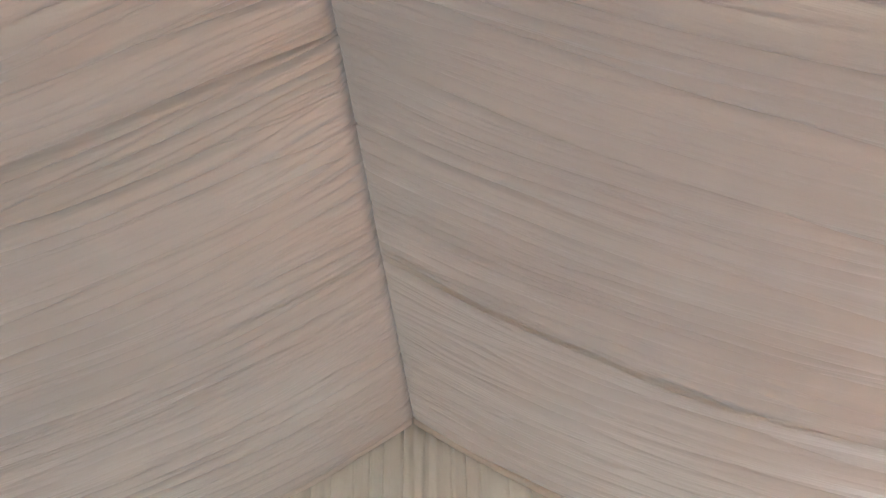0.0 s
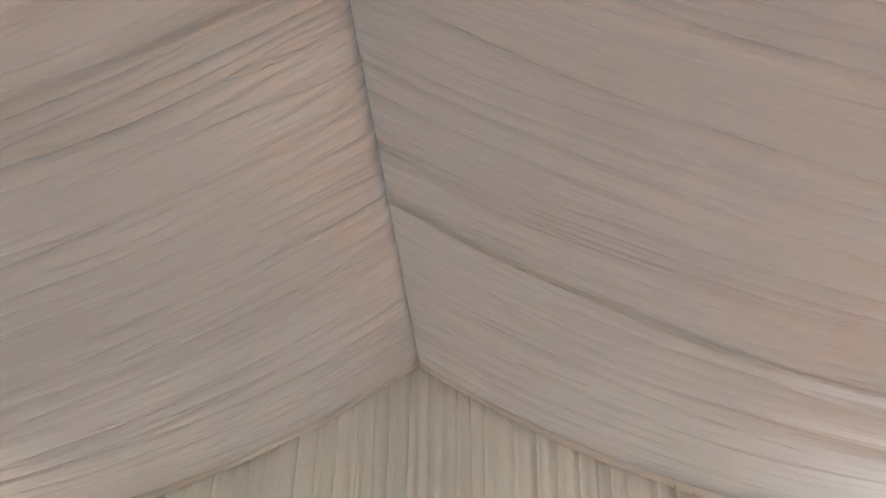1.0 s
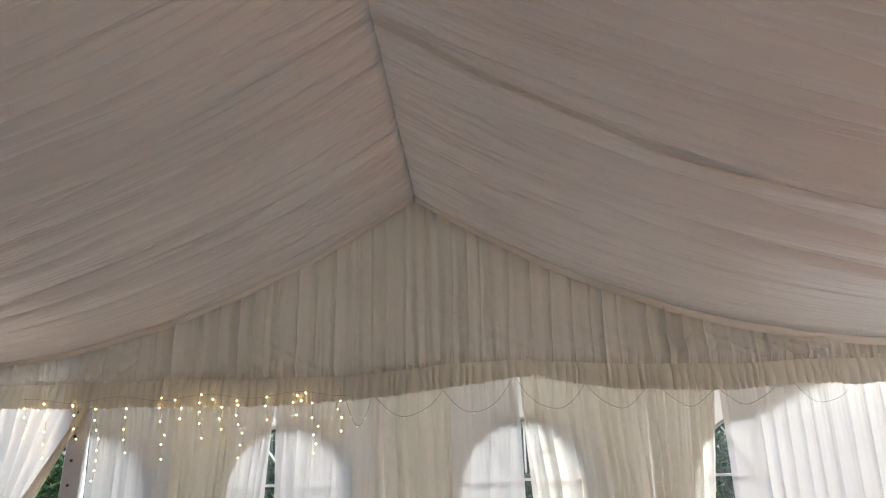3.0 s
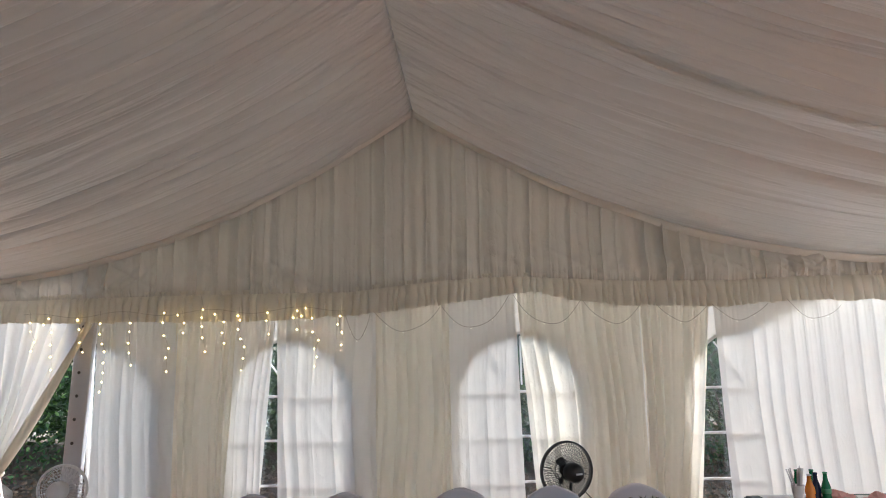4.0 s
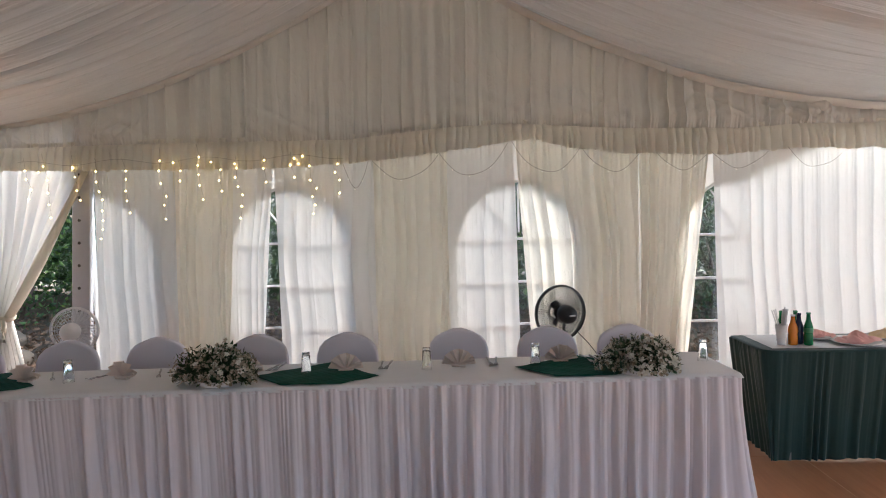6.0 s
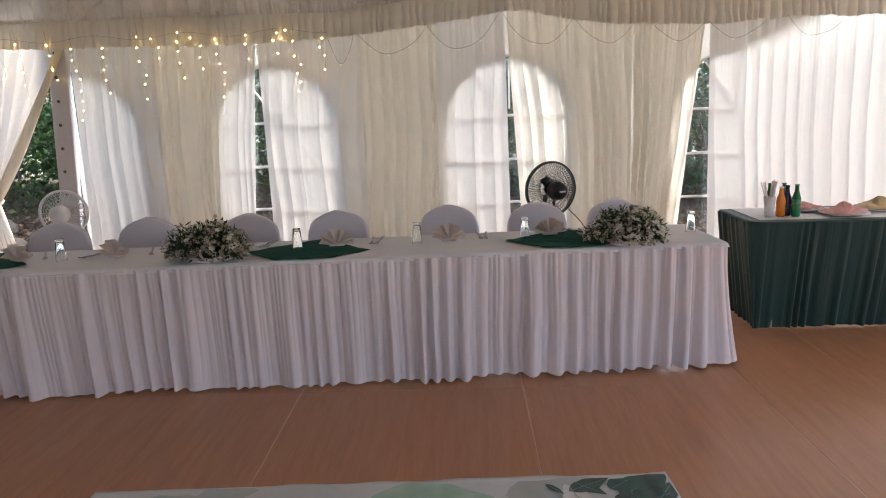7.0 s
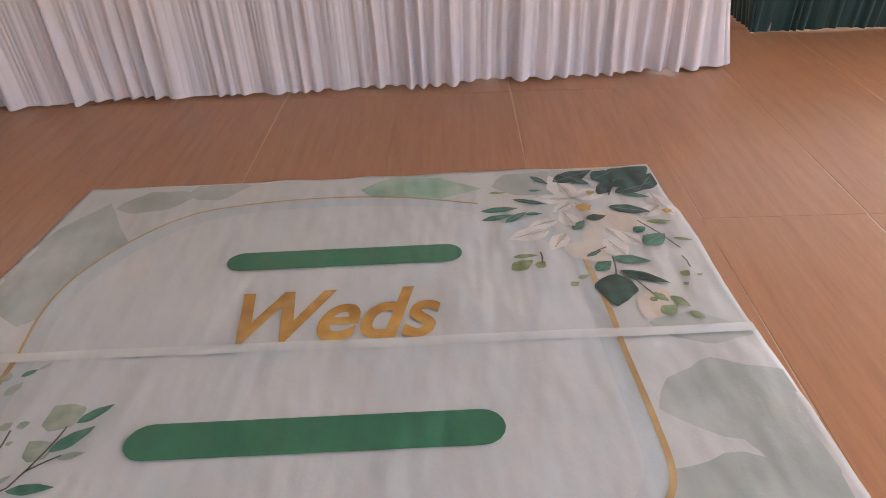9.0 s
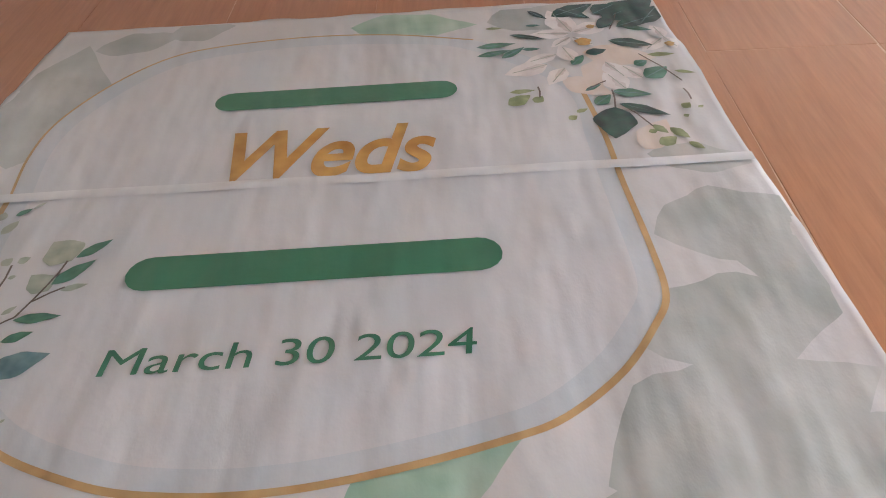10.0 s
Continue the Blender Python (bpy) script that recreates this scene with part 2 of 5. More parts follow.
def box_bm(x0, x1, y0, y1, z0, z1, bevel=0.0, segments=2):
    bm = bmesh.new()
    m = Matrix.Translation(((x0 + x1) / 2, (y0 + y1) / 2, (z0 + z1) / 2)) @ Matrix.Diagonal((x1 - x0, y1 - y0, z1 - z0, 1))
    bmesh.ops.create_cube(bm, size=1, matrix=m)
    if bevel:
        bmesh.ops.bevel(bm, geom=bm.edges[:], offset=bevel, segments=segments, affect="EDGES", profile=0.5)
    return bm


def lathe(profile, n=24, axis="z"):
    """Turns rows of (radius, height) round the z axis."""
    verts, faces = [], []
    for r, z in profile:
        for k in range(n):
            a = 2 * math.pi * k / n
            verts.append((r * math.cos(a), r * math.sin(a), z))
    for i in range(len(profile) - 1):
        for k in range(n):
            faces.append((i * n + k, i * n + (k + 1) % n, (i + 1) * n + (k + 1) % n, (i + 1) * n + k))
    if axis == "y":
        verts = [(x, -z, y) for x, y, z in verts]
    return verts, faces


def tube(points, r, n=6, closed=False):
    """A round wire along points."""
    pts = [Vector(p) for p in points]
    verts, faces = [], []
    for i, p in enumerate(pts):
        a = pts[i - 1] if (i or closed) else p
        b = pts[(i + 1) % len(pts)] if (i < len(pts) - 1 or closed) else p
        d = (b - a).normalized()
        side = d.orthogonal().normalized() if abs(d.z) > 0.999 else d.cross(Vector((0, 0, 1))).normalized()
        up = side.cross(d)
        rr = r[i] if isinstance(r, (list, tuple)) else r
        for k in range(n):
            w = 2 * math.pi * k / n
            verts.append(p + rr * (math.cos(w) * side + math.sin(w) * up))
    count = len(pts)
    for i in range(count if closed else count - 1):
        j = (i + 1) % count
        for k in range(n):
            faces.append((i * n + k, i * n + (k + 1) % n, j * n + (k + 1) % n, j * n + k))
    if not closed:
        faces.append(tuple(range(n))[::-1])
        faces.append(tuple((count - 1) * n + k for k in range(n)))
    return verts, faces


def joined(*pieces):
    verts, faces = [], []
    for v, f in pieces:
        k = len(verts)
        verts += list(v)
        faces += [tuple(i + k for i in q) for q in f]
    return verts, faces


def sheet(nu, nv, place):
    """A grid of cloth: place(u, v) takes arrays in 0..1 and gives x, y, z."""
    u, v = np.meshgrid(np.linspace(0, 1, nu), np.linspace(0, 1, nv))
    x, y, z = place(u, v)
    verts = np.stack([x + 0 * u, y + 0 * u, z + 0 * u], -1).reshape(-1, 3).tolist()
    i = np.arange(nu * nv).reshape(nv, nu)
    faces = np.stack([i[:-1, :-1], i[:-1, 1:], i[1:, 1:], i[1:, :-1]], -1).reshape(-1, 4).tolist()
    return verts, faces


NOISE_TABLES = {}


def rough_line(s, seed):
    """Smooth noise along a line, about -1..1, with one bump a unit."""
    if seed not in NOISE_TABLES:
        NOISE_TABLES[seed] = np.random.RandomState(seed).uniform(-1, 1, 4096)
    table = NOISE_TABLES[seed]
    s = np.asarray(s, float) + 2000
    i = np.floor(s).astype(int)
    f = s - i
    f = f * f * (3 - 2 * f)
    return table[i % 4096] * (1 - f) + table[(i + 1) % 4096] * f


def folds(s, seed, length):
    """Hanging folds along s metres, each about length wide: uneven, with rounded crests and sharper valleys."""
    w = s / length + 0.65 * rough_line(s / length * 0.55, seed)
    c = np.cos(2 * np.pi * w)
    crest = np.sign(c) * np.abs(c) ** 0.75
    crest = 0.25 * crest + 0.75 * (2 * np.abs(np.cos(np.pi * w)) ** 0.6 - 1)
    return crest * (0.65 + 0.35 * rough_line(s / length * 0.5 + 50, seed + 1)) + 0.35 * rough_line(s / length * 2.7, seed + 2)


def soft_folds(s, seed, length):
    """Smooth uneven waves along s metres, each about length wide."""
    w = s / length + 0.5 * rough_line(s / length * 0.45, seed)
    return np.cos(2 * np.pi * w) * (0.6 + 0.4 * rough_line(s / length * 0.7 + 50, seed + 1))


def outline_slab(points, thick, bevel=0.0, segments=2):
    """A flat outline in x and z, thick along y."""
    bm = bmesh.new()
    f = bm.faces.new([bm.verts.new((x, -thick / 2, z)) for x, z in points])
    made = bmesh.ops.extrude_face_region(bm, geom=[f])
    bmesh.ops.translate(bm, vec=(0, thick, 0), verts=[g for g in made["geom"] if isinstance(g, bmesh.types.BMVert)])
    bmesh.ops.recalc_face_normals(bm, faces=bm.faces[:])
    if bevel:
        rim = [e for e in bm.edges if abs(e.verts[0].co.y - e.verts[1].co.y) < 1e-5]
        bmesh.ops.bevel(bm, geom=rim, offset=bevel, segments=segments, affect="EDGES", profile=0.5)
    return bm


# ---- the marquee: plan ----
WALL_Y, RIDGE_X, RIDGE_Z = 6.6, -0.31, 3.74
SIDE, SOUTH = 4.75, -4.5
FOOT_Z = 0.0


def liner_z(d):
    """Height of the sagging ceiling cloth at d metres from the ridge, in plan."""
    d = np.abs(d)
    return np.where(d < 3.7, RIDGE_Z - 0.665 * d + 0.084 * d * d, 2.430 - 0.06 * (d - 3.7))


VALANCE_TOP = ([-4.8, -3.7, -2.3, -0.83, -0.11, 0.43, 0.88, 1.32, 2.2, 2.63, 3.36, 4.8], [2.28, 2.29, 2.30, 2.29, 2.36, 2.38, 2.35, 2.32, 2.30, 2.32, 2.31, 2.30])
VALANCE_LOW = ([-4.8, -3.7, -2.3, -1.6, -0.84, -0.11, 0.29, 0.61, 0.69, 0.87, 1.31, 1.75, 2.18, 2.62, 3.34, 4.8], [2.08, 2.09, 2.07, 2.06, 2.08, 2.15, 2.20, 2.24, 2.21, 2.16, 2.11, 2.09, 2.09, 2.11, 2.10, 2.10])


def tubes(s, seed, length):
    """Round pleats along s metres, each about length wide, 0 in the sharp valleys and up to 1 on the crests."""
    w = s / length + 0.6 * rough_line(s / length * 0.45, seed)
    i = np.floor(w)
    f = 2 * (w - i) - 1
    return (1 - np.abs(f) ** 1.9) ** 0.85 * (0.72 + 0.28 * rough_line(i, seed + 1))


# ceiling: two slopes of gathered cloth, ruched tightly along the ridge
def ceiling_slope(side):
    seed = 11 if side > 0 else 31
    rng = random.Random(seed)
    creases = []
    for k in range(54):
        creases.append((rng.uniform(1.6, 6.6), rng.uniform(0.5, 3.8), rng.uniform(-0.06, 0.06), rng.choice((0.055, 0.040, -0.026)), rng.uniform(0.006, 0.012)))

    def place(u, v, y0, y1):
        d = SIDE * u**1.25
        y = y0 + (y1 - y0) * v
        drift = 0.04 * rough_line(d * 1.3 + 7, seed + 5) + 0.015 * rough_line(d * 3 + y * 2, seed + 15)
        s = y + drift + 0.03 * d * side
        uneven = 0.7 + 0.5 * rough_line(s * 2.3 + d * 0.6, seed + 17)
        fine = -tubes(s, seed, 0.034) * (0.034 * np.exp(-d / 0.40) + 0.003) * uneven
        middle = -tubes(s + 0.02 * rough_line(d * 2, seed + 8), seed + 3, 0.10) * (0.040 * np.exp(-((d - 0.55) / 0.8) ** 2) + 0.018 * np.exp(-d / 4)) * (1.2 - 0.6 * uneven)
        wide = soft_folds(s + 0.08 * rough_line(d, seed + 9), seed + 6, 0.62) * 0.038 * np.minimum(1, d / 0.7)
        tuck = -0.04 * np.maximum(0, rough_line(s * 1.9, seed + 12) - 0.45) * np.minimum(1, d / 0.3)
        z = fine + middle + wide + tuck + 0.012
        for at, reach, slant, high, width in creases:
            line = at + 0.04 * rough_line(d * 0.9 + at * 5, seed + 22) + slant * d
            near = np.abs(y - line)
            z = z + high * np.exp(-near / (width * (1 + 0.6 * d))) * np.exp(-((d / reach) ** 2))
        edge = np.clip((WALL_Y - y) / 0.25, 0, 1)
        calm = 1 - 0.6 * np.exp(-(((y - 3.94) / 0.06) ** 2))
        z = z * np.minimum(1, d / 0.015) * (0.25 + 0.75 * edge) * calm - 0.024 * (1 - calm) + 0.012 * np.exp(-d / 0.010)
        return RIDGE_X + side * d, y, liner_z(d) + z

    rear = sheet(60, 260, lambda u, v: place(u, v, SOUTH, 1.8))
    return joined(rear, sheet(84, 1750, lambda u, v: place(u, v, 1.8, WALL_Y + 0.10)))


def ceiling_band(side, y0, width, drop):
    def place(u, v):
        d = 0.02 + 4.6 * u
        return RIDGE_X + side * d, y0 + width * (v - 0.5) + 0.02 * rough_line(d * 2, 77), liner_z(d) - drop + 0.008 * rough_line(d * 9, 78 + side)

    return sheet(120, 4, place)


slopes = joined(ceiling_slope(-1), ceiling_slope(1), ceiling_band(-1, 3.93, 0.022, 0.034), ceiling_band(1, 3.94, 0.06, 0.034))
ceiling = part("ceiling", slopes, LINER, smooth=True)
tagged(ceiling, "gathered off-white satin tent lining ruched along the ridge", "ceiling", kind="structure")

floor = new("floor")
tagged(floor, "reddish-brown wood-look vinyl floor panels with pale joints", "floor", kind="structure")
part("underlay", box_bm(-SIDE - 0.2, SIDE + 0.2, SOUTH - 0.3, WALL_Y + 0.1, -0.08, -0.0012), SEAM_FILL, floor, "pale joint filling under the panels")

# bank of soil behind the tent


def bank_z(y):
    return -0.09 + 0.75 * np.clip((y - 7.9) / 2.4, 0, 1) ** 1.2


bank = part("bank", sheet(80, 30, lambda u, v: (-13 + 24 * u, 7.7 + 5.0 * v, bank_z(7.7 + 5.0 * v) - 0.01 + 0.05 * rough_line(u * 40 + v * 9, 55))), SOIL, smooth=True)
tagged(bank, "low soil bank rising behind the tent", "bank", kind="structure")

# ground outside, one sheet to the horizon, made pale to light the ceiling
ground = part("ground", sheet(60, 60, lambda u, v: (600 * (u - 0.5) ** 3 * 4, 600 * (v - 0.5) ** 3 * 4 + 5, -0.09 + 0 * u)), YARD, smooth=True)
tagged(ground, "ground around the marquee, made pale to bounce daylight inside", "ground", kind="structure")


# ---- end wall: white sheeting with arched windows ----
def arch_points(cx, half, z0, spring, n=14, clip=None):
    pts = [(cx - half, z0), (cx + half, z0)]
    for k in range(n + 1):
        a = math.pi * k / n
        pts.append((cx + half * math.cos(a), spring + half * math.sin(a)))
    if clip is not None:
        pts = [(max(x, clip), z) for x, z in pts]
    return pts


def wide_arch(cx):
    """An arch that runs on into a wide clear panel."""
    quarter = [(cx - HALF * math.sin(math.pi / 2 * k / 8), SPRING + HALF * math.cos(math.pi / 2 * k / 8)) for k in range(9)]
    return [(cx - HALF, SILL), (4.3, SILL), (4.3, SPRING + HALF + 0.33), (cx + 0.8, SPRING + HALF + 0.33)] + quarter


WINDOWS = [(-2.87, -2.93), (-1.30, None), (0.50, None), (2.26, None)]
HALF, SILL, SPRING = 0.475, 0.42, 1.45


def end_wall():
    """The sheeting as vertical strips round the arches, 12 mm thick."""
    y0, y1 = WALL_Y + 0.045, WALL_Y + 0.057
    holes = [(max(c - HALF, k if k is not None else -99), c + HALF, c) for c, k in WINDOWS[:3]] + [(2.26 - HALF, 2.26, 2.26), (2.26, 4.3, 2.26)]
    xs = {-2.96, 2.5, 2.74, 2.9, 3.1, 4.38, RIDGE_X}
    for a, b, c in holes:
        for k in range(17):
            xs.add(a + (b - a) * k / 16)
    xs = sorted(xs)
    pieces = []

    def slab(xa, xb, za, zb, zc, zd):
        v = [(xa, y0, za), (xb, y0, zb), (xb, y0, zd), (xa, y0, zc), (xa, y1, za), (xb, y1, zb), (xb, y1, zd), (xa, y1, zc)]
        pieces.append((v, [(0, 1, 2, 3), (7, 6, 5, 4), (0, 4, 5, 1), (3, 2, 6, 7)]))

    def crown(x, c):
        if c > 2 and x > c:
            return SPRING + HALF + 0.33 * min(1.0, (x - c) / 0.8)
        return SPRING + math.sqrt(max(0.0, HALF**2 - (x - c) ** 2))

    # unseen strip left of the doorway, added to stop light leaking in
    slab(-5.0, -4.2, 0, 0, 2.3, 2.3)
    for xa, xb in zip(xs, xs[1:]):
        m = (xa + xb) / 2
        inside = [c for a, b, c in holes if a <= m <= b]
        top_a, top_b = (float(liner_z(x - RIDGE_X)) - 0.008 for x in (xa, xb))
        if inside:
            slab(xa, xb, 0, 0, SILL, SILL)
            slab(xa, xb, crown(xa, inside[0]), crown(xb, inside[0]), top_a, top_b)
        else:
            slab(xa, xb, 0, 0, top_a, top_b)
    return joined(*pieces)


wall = part("wall_north", end_wall(), PVC)
tagged(wall, "white tent sheeting end wall with arched window openings", "wall", kind="structure")


def window(number, cx, clip):
    w = thing(f"window_{number}", (cx, WALL_Y + 0.05, SILL), "arched clear film window with white glazing bars", "window")
    w["kind"] = "structure"
    left = -HALF if clip is None else clip - cx
    film = outline_slab([(x - cx, z - SILL) for x, z in (arch_points(cx, HALF, SILL, SPRING, clip=clip) if cx < 2 else wide_arch(cx))], 0.002)
    pane = part("pane", film, FILM, w, "clear creased plastic film")
    pane.visible_shadow = False
    right = HALF if cx < 2 else 0.06
    levels = [0.04, 0.37, 0.71, 1.05] if clip is None else [0.04]
    for z in levels:
        part("glazing_bar", box_bm(left, right, -0.012, -0.004, z - 0.010, z + 0.010, 0.003, 1), WINDOW_BAR, w)
    for a in (90, 125) if cx > 2 else (55, 90, 125) if clip is None else ():
        c, s = math.cos(radians(a)), math.sin(radians(a))
        ray = tube([(0.05 * c, -0.009, 1.05 + 0.05 * s), (0.45 * c, -0.009, 1.03 + 0.45 * s)], 0.008, 5)
        part("glazing_bar", ray, WINDOW_BAR, w)
    rim = [(HALF * math.cos(math.pi * k / 24), -0.008, 1.03 + HALF * math.sin(math.pi * k / 24)) for k in range(25)]
    rim = [(HALF, -0.008, 0.0)] + [p for p in rim if p[0] >= left]
    rim = rim if cx < 2 else [p for p in rim if p[0] <= 0.01]
    part("window_frame", tube(rim, 0.012, 6), WINDOW_BAR, w)


for number, (cx, clip) in enumerate(WINDOWS, 1):
    window(number, cx, clip)


# side walls: pleated sheeting, mostly out of view, added to block and steer daylight
def side_wall(name, x, material, y0, y1):
    def place(u, v):
        y = y0 + (y1 - y0) * u
        return x + 0.02 * folds(y, 90, 0.22), y, 2.36 * v

    ob = part(name, sheet(500, 6, place), material, smooth=True)
    tagged(ob, "white pleated side curtain, added mostly out of view to shape the daylight", "wall", kind="structure")


side_wall("added_wall_west", RIDGE_X - SIDE + 0.05, LINER, SOUTH, WALL_Y + 0.04)
# gap left between the two east pieces lets light in from that side
side_wall("added_wall_east", RIDGE_X + SIDE - 0.05, LINER, SOUTH, -2.0)
side_wall("added_wall_east", RIDGE_X + SIDE - 0.05, SHEER, 3.2, WALL_Y + 0.04)


# unseen end curtains behind the camera, added to narrow the light from the south
def south_wall(x0, x1):
    def place(u, v):
        x = x0 + (x1 - x0) * u
        return x, SOUTH + 0.03 + 0.02 * folds(x, 95, 0.22), (liner_z(x - RIDGE_X) + 0.02) * v

    ob = part("added_wall_south", sheet(200, 6, place), LINER, smooth=True)
    tagged(ob, "unseen white pleated end curtain, added to limit daylight from behind the camera", "wall", kind="structure")


south_wall(RIDGE_X - SIDE, -1.9)
south_wall(1.6, RIDGE_X + SIDE)


# ---- gable drape, hem band, ruffled valance ----
def drape_height(x):
    return np.interp(x, *VALANCE_TOP)


def gable_place(x0, x1):
    def place(u, v):
        x = x0 + (x1 - x0) * u
        top, low = liner_z(x - RIDGE_X) + 0.01, drape_height(x) - 0.02
        z = low + (top - low) * v
        over = z - low
        pleat = 0.048 * np.exp(-np.abs(((x + 0.012 * rough_line(z * 2, 140)) / 0.155 + 0.45 * rough_line(x * 4, 41)) % 1 - 0.5) / 0.09)
        gather = pleat * (0.45 + 0.55 * rough_line(x * 5, 45) ** 2) + 0.022 * soft_folds(x, 43, 0.16) + 0.020 * tubes(x + 0.01 * rough_line(z * 4, 48), 42, 0.075) * (0.35 + 0.65 * np.exp(-over / 0.12))
        pucker = 0.014 * tubes(x, 44, 0.028) * np.exp(-over / 0.05)
        bag = np.clip(0.35 + 0.9 * rough_line(x * 2.2, 46) + 0.5 * np.exp(-((x - 0.75) / 0.6) ** 2), 0, 1)
        slump = 0.060 * np.exp(-((over - 0.09) / 0.09) ** 2) * bag
        crush = 0.020 * (np.abs(rough_line(x * 7 + z * 13, 47)) + np.abs(rough_line(x * 9 - z * 11, 49)) - 0.8) * np.exp(-((over - 0.13) / 0.16) ** 2) * (0.4 + bag)
        return x, WALL_Y - 0.075 - gather - pucker - slump - crush, z

    return place


for edges in ((-4.95, -3.4, -1.85, RIDGE_X + 0.008), (RIDGE_X - 0.004, 1.25, 2.8, 4.4)):
    drape = thing("gable_drape", (0, 0, 0), "cream satin gable drape in loose vertical pleats", "drape", "gable drapes")
    for x0, x1 in zip(edges, edges[1:]):
        part("drape_panel", sheet(360, 70, gable_place(x0, x1)), DRAPE, drape, smooth=True)


def hem_place(side):
    def place(u, v):
        d = 0.01 + 4.3 * u
        z = liner_z(d) - 0.055 * v + 0.006 * rough_line(d * 5, 61 + side)
        return RIDGE_X + side * d, WALL_Y - 0.135 + 0.03 * v - 0.012 * np.sin(np.pi * v) + 0.006 * rough_line(d * 4, 62), z

    return place


for side in (-1, 1):
    hem = part("hem_band", sheet(200, 7, hem_place(side)), TAPE, smooth=True)
    tagged(hem, "smooth cream hem band along the ceiling edge", "hem", "hem bands")


def valance_place(x0, x1, v0, v1):
    def place(u, v):
        x, v = x0 + (x1 - x0) * u, v0 + (v1 - v0) * v
        top, low = drape_height(x) + 0.015, np.interp(x, *VALANCE_LOW)
        z = low + (top - low) * v + (0.007 * rough_line(x * 12, 71) + 0.006 * rough_line(x * 31, 73)) * (1 - v)
        pinch = np.exp(-((v - 0.86) / 0.10) ** 2)
        ruffle = tubes(x + 0.006 * rough_line(v * 3 + x * 7, 75), 72, 0.062) * (0.014 + 0.034 * (1 - v)) - 0.018 + 0.010 * tubes(x, 74, 0.021) * pinch
        return x, WALL_Y - 0.105 - 0.02 * (1 - v) - ruffle + 0.02 * pinch, z

    return place


valance = thing("valance", (0, 0, 0), "cream ruffled valance gathered along its top", "valance")
for x0, x1 in zip((-4.95, -2.6, -0.3, 2.0), (-2.6, -0.3, 2.0, 4.4)):
    part("ruffle", sheet(500, 14, valance_place(x0, x1, 0.0, 0.86)), VALANCE, valance, smooth=True)
    part("gathered_heading", sheet(400, 5, valance_place(x0, x1, 0.86, 1.0)), VALANCE, valance, smooth=True)


# ---- curtains ----
def curtain(name, tops, lows, seed, length, material, label, depth=0.016, crumple=0.003, z0=0.02):
    """A hanging panel between tops (x left, x right) and lows, with vertical folds."""

    def place(u, v):
        left, right = lows[0] + (tops[0] - lows[0]) * v, lows[1] + (tops[1] - lows[1]) * v
        x = left + (right - left) * u
        s = u * (tops[1] - tops[0]) * 1.15
        z = z0 + (2.33 - z0) * v + 0.015 * rough_line(s * 6, seed + 7) * (1 - v)
        sway = 0.012 * rough_line(z * 1.2 + s * 2, seed + 3)
        drift = s + 0.03 * rough_line(z * 1.5, seed + 5)
        wave = folds(drift, seed, length) * (1.0 - 0.2 * v) + 0.5 * tubes(s, seed + 11, 0.045) * v**4
        crush = np.abs(rough_line(s * 8 + z * 6, seed + 12)) + np.abs(rough_line(s * 10 - z * 7, seed + 13)) - 0.9
        y = WALL_Y + 0.012 - depth * wave + 0.5 * sway - crumple * crush
        return x + 0.4 * sway, np.minimum(y, WALL_Y + 0.036), z

    ob = part(name, sheet(int(60 + 160 * (tops[1] - tops[0])), 100, place), material, smooth=True)
    return tagged(ob, label, "curtain", "end wall curtains")


curtain("curtain", (-2.90, -2.23), (-2.92, -2.27), 201, 0.13, SHEER_DIM, "white sheer curtain hanging closed beside a tent post")
curtain("curtain", (-2.24, -1.74), (-2.28, -1.86), 205, 0.10, CREAM, "cream curtain hanging in narrow folds under fairy lights", 0.036, 0.006)
curtain("curtain", (-1.75, -1.42), (-1.88, -1.61), 207, 0.11, SHEER, "narrow white sheer pulled aside from a window gap")
curtain("curtain", (-1.43, -0.62), (-1.40, -0.64), 211, 0.15, SHEER, "white sheer curtain drawn over an arched window")
curtain("curtain", (-0.63, -0.06), (-0.65, -0.05), 214, 0.10, CREAM, "cream crumpled curtain hanging between two windows", 0.034, 0.012)
curtain("curtain", (-0.07, 0.47), (-0.06, 0.50), 217, 0.14, SHEER, "white sheer curtain drawn half over a window")
curtain("curtain", (0.47, 1.425), (0.63, 1.44), 221, 0.13, CREAM, "cream curtain pulled aside from an arched window", 0.034, 0.005)
curtain("curtain", (1.435, 2.00), (1.455, 1.75), 231, 0.11, CREAM, "cream curtain panel leaning away from a window gap", 0.036, 0.005)
curtain("curtain", (2.00, 4.4), (2.06, 4.4), 241, 0.16, SHEER, "white sheer curtain glowing with daylight behind a buffet table")


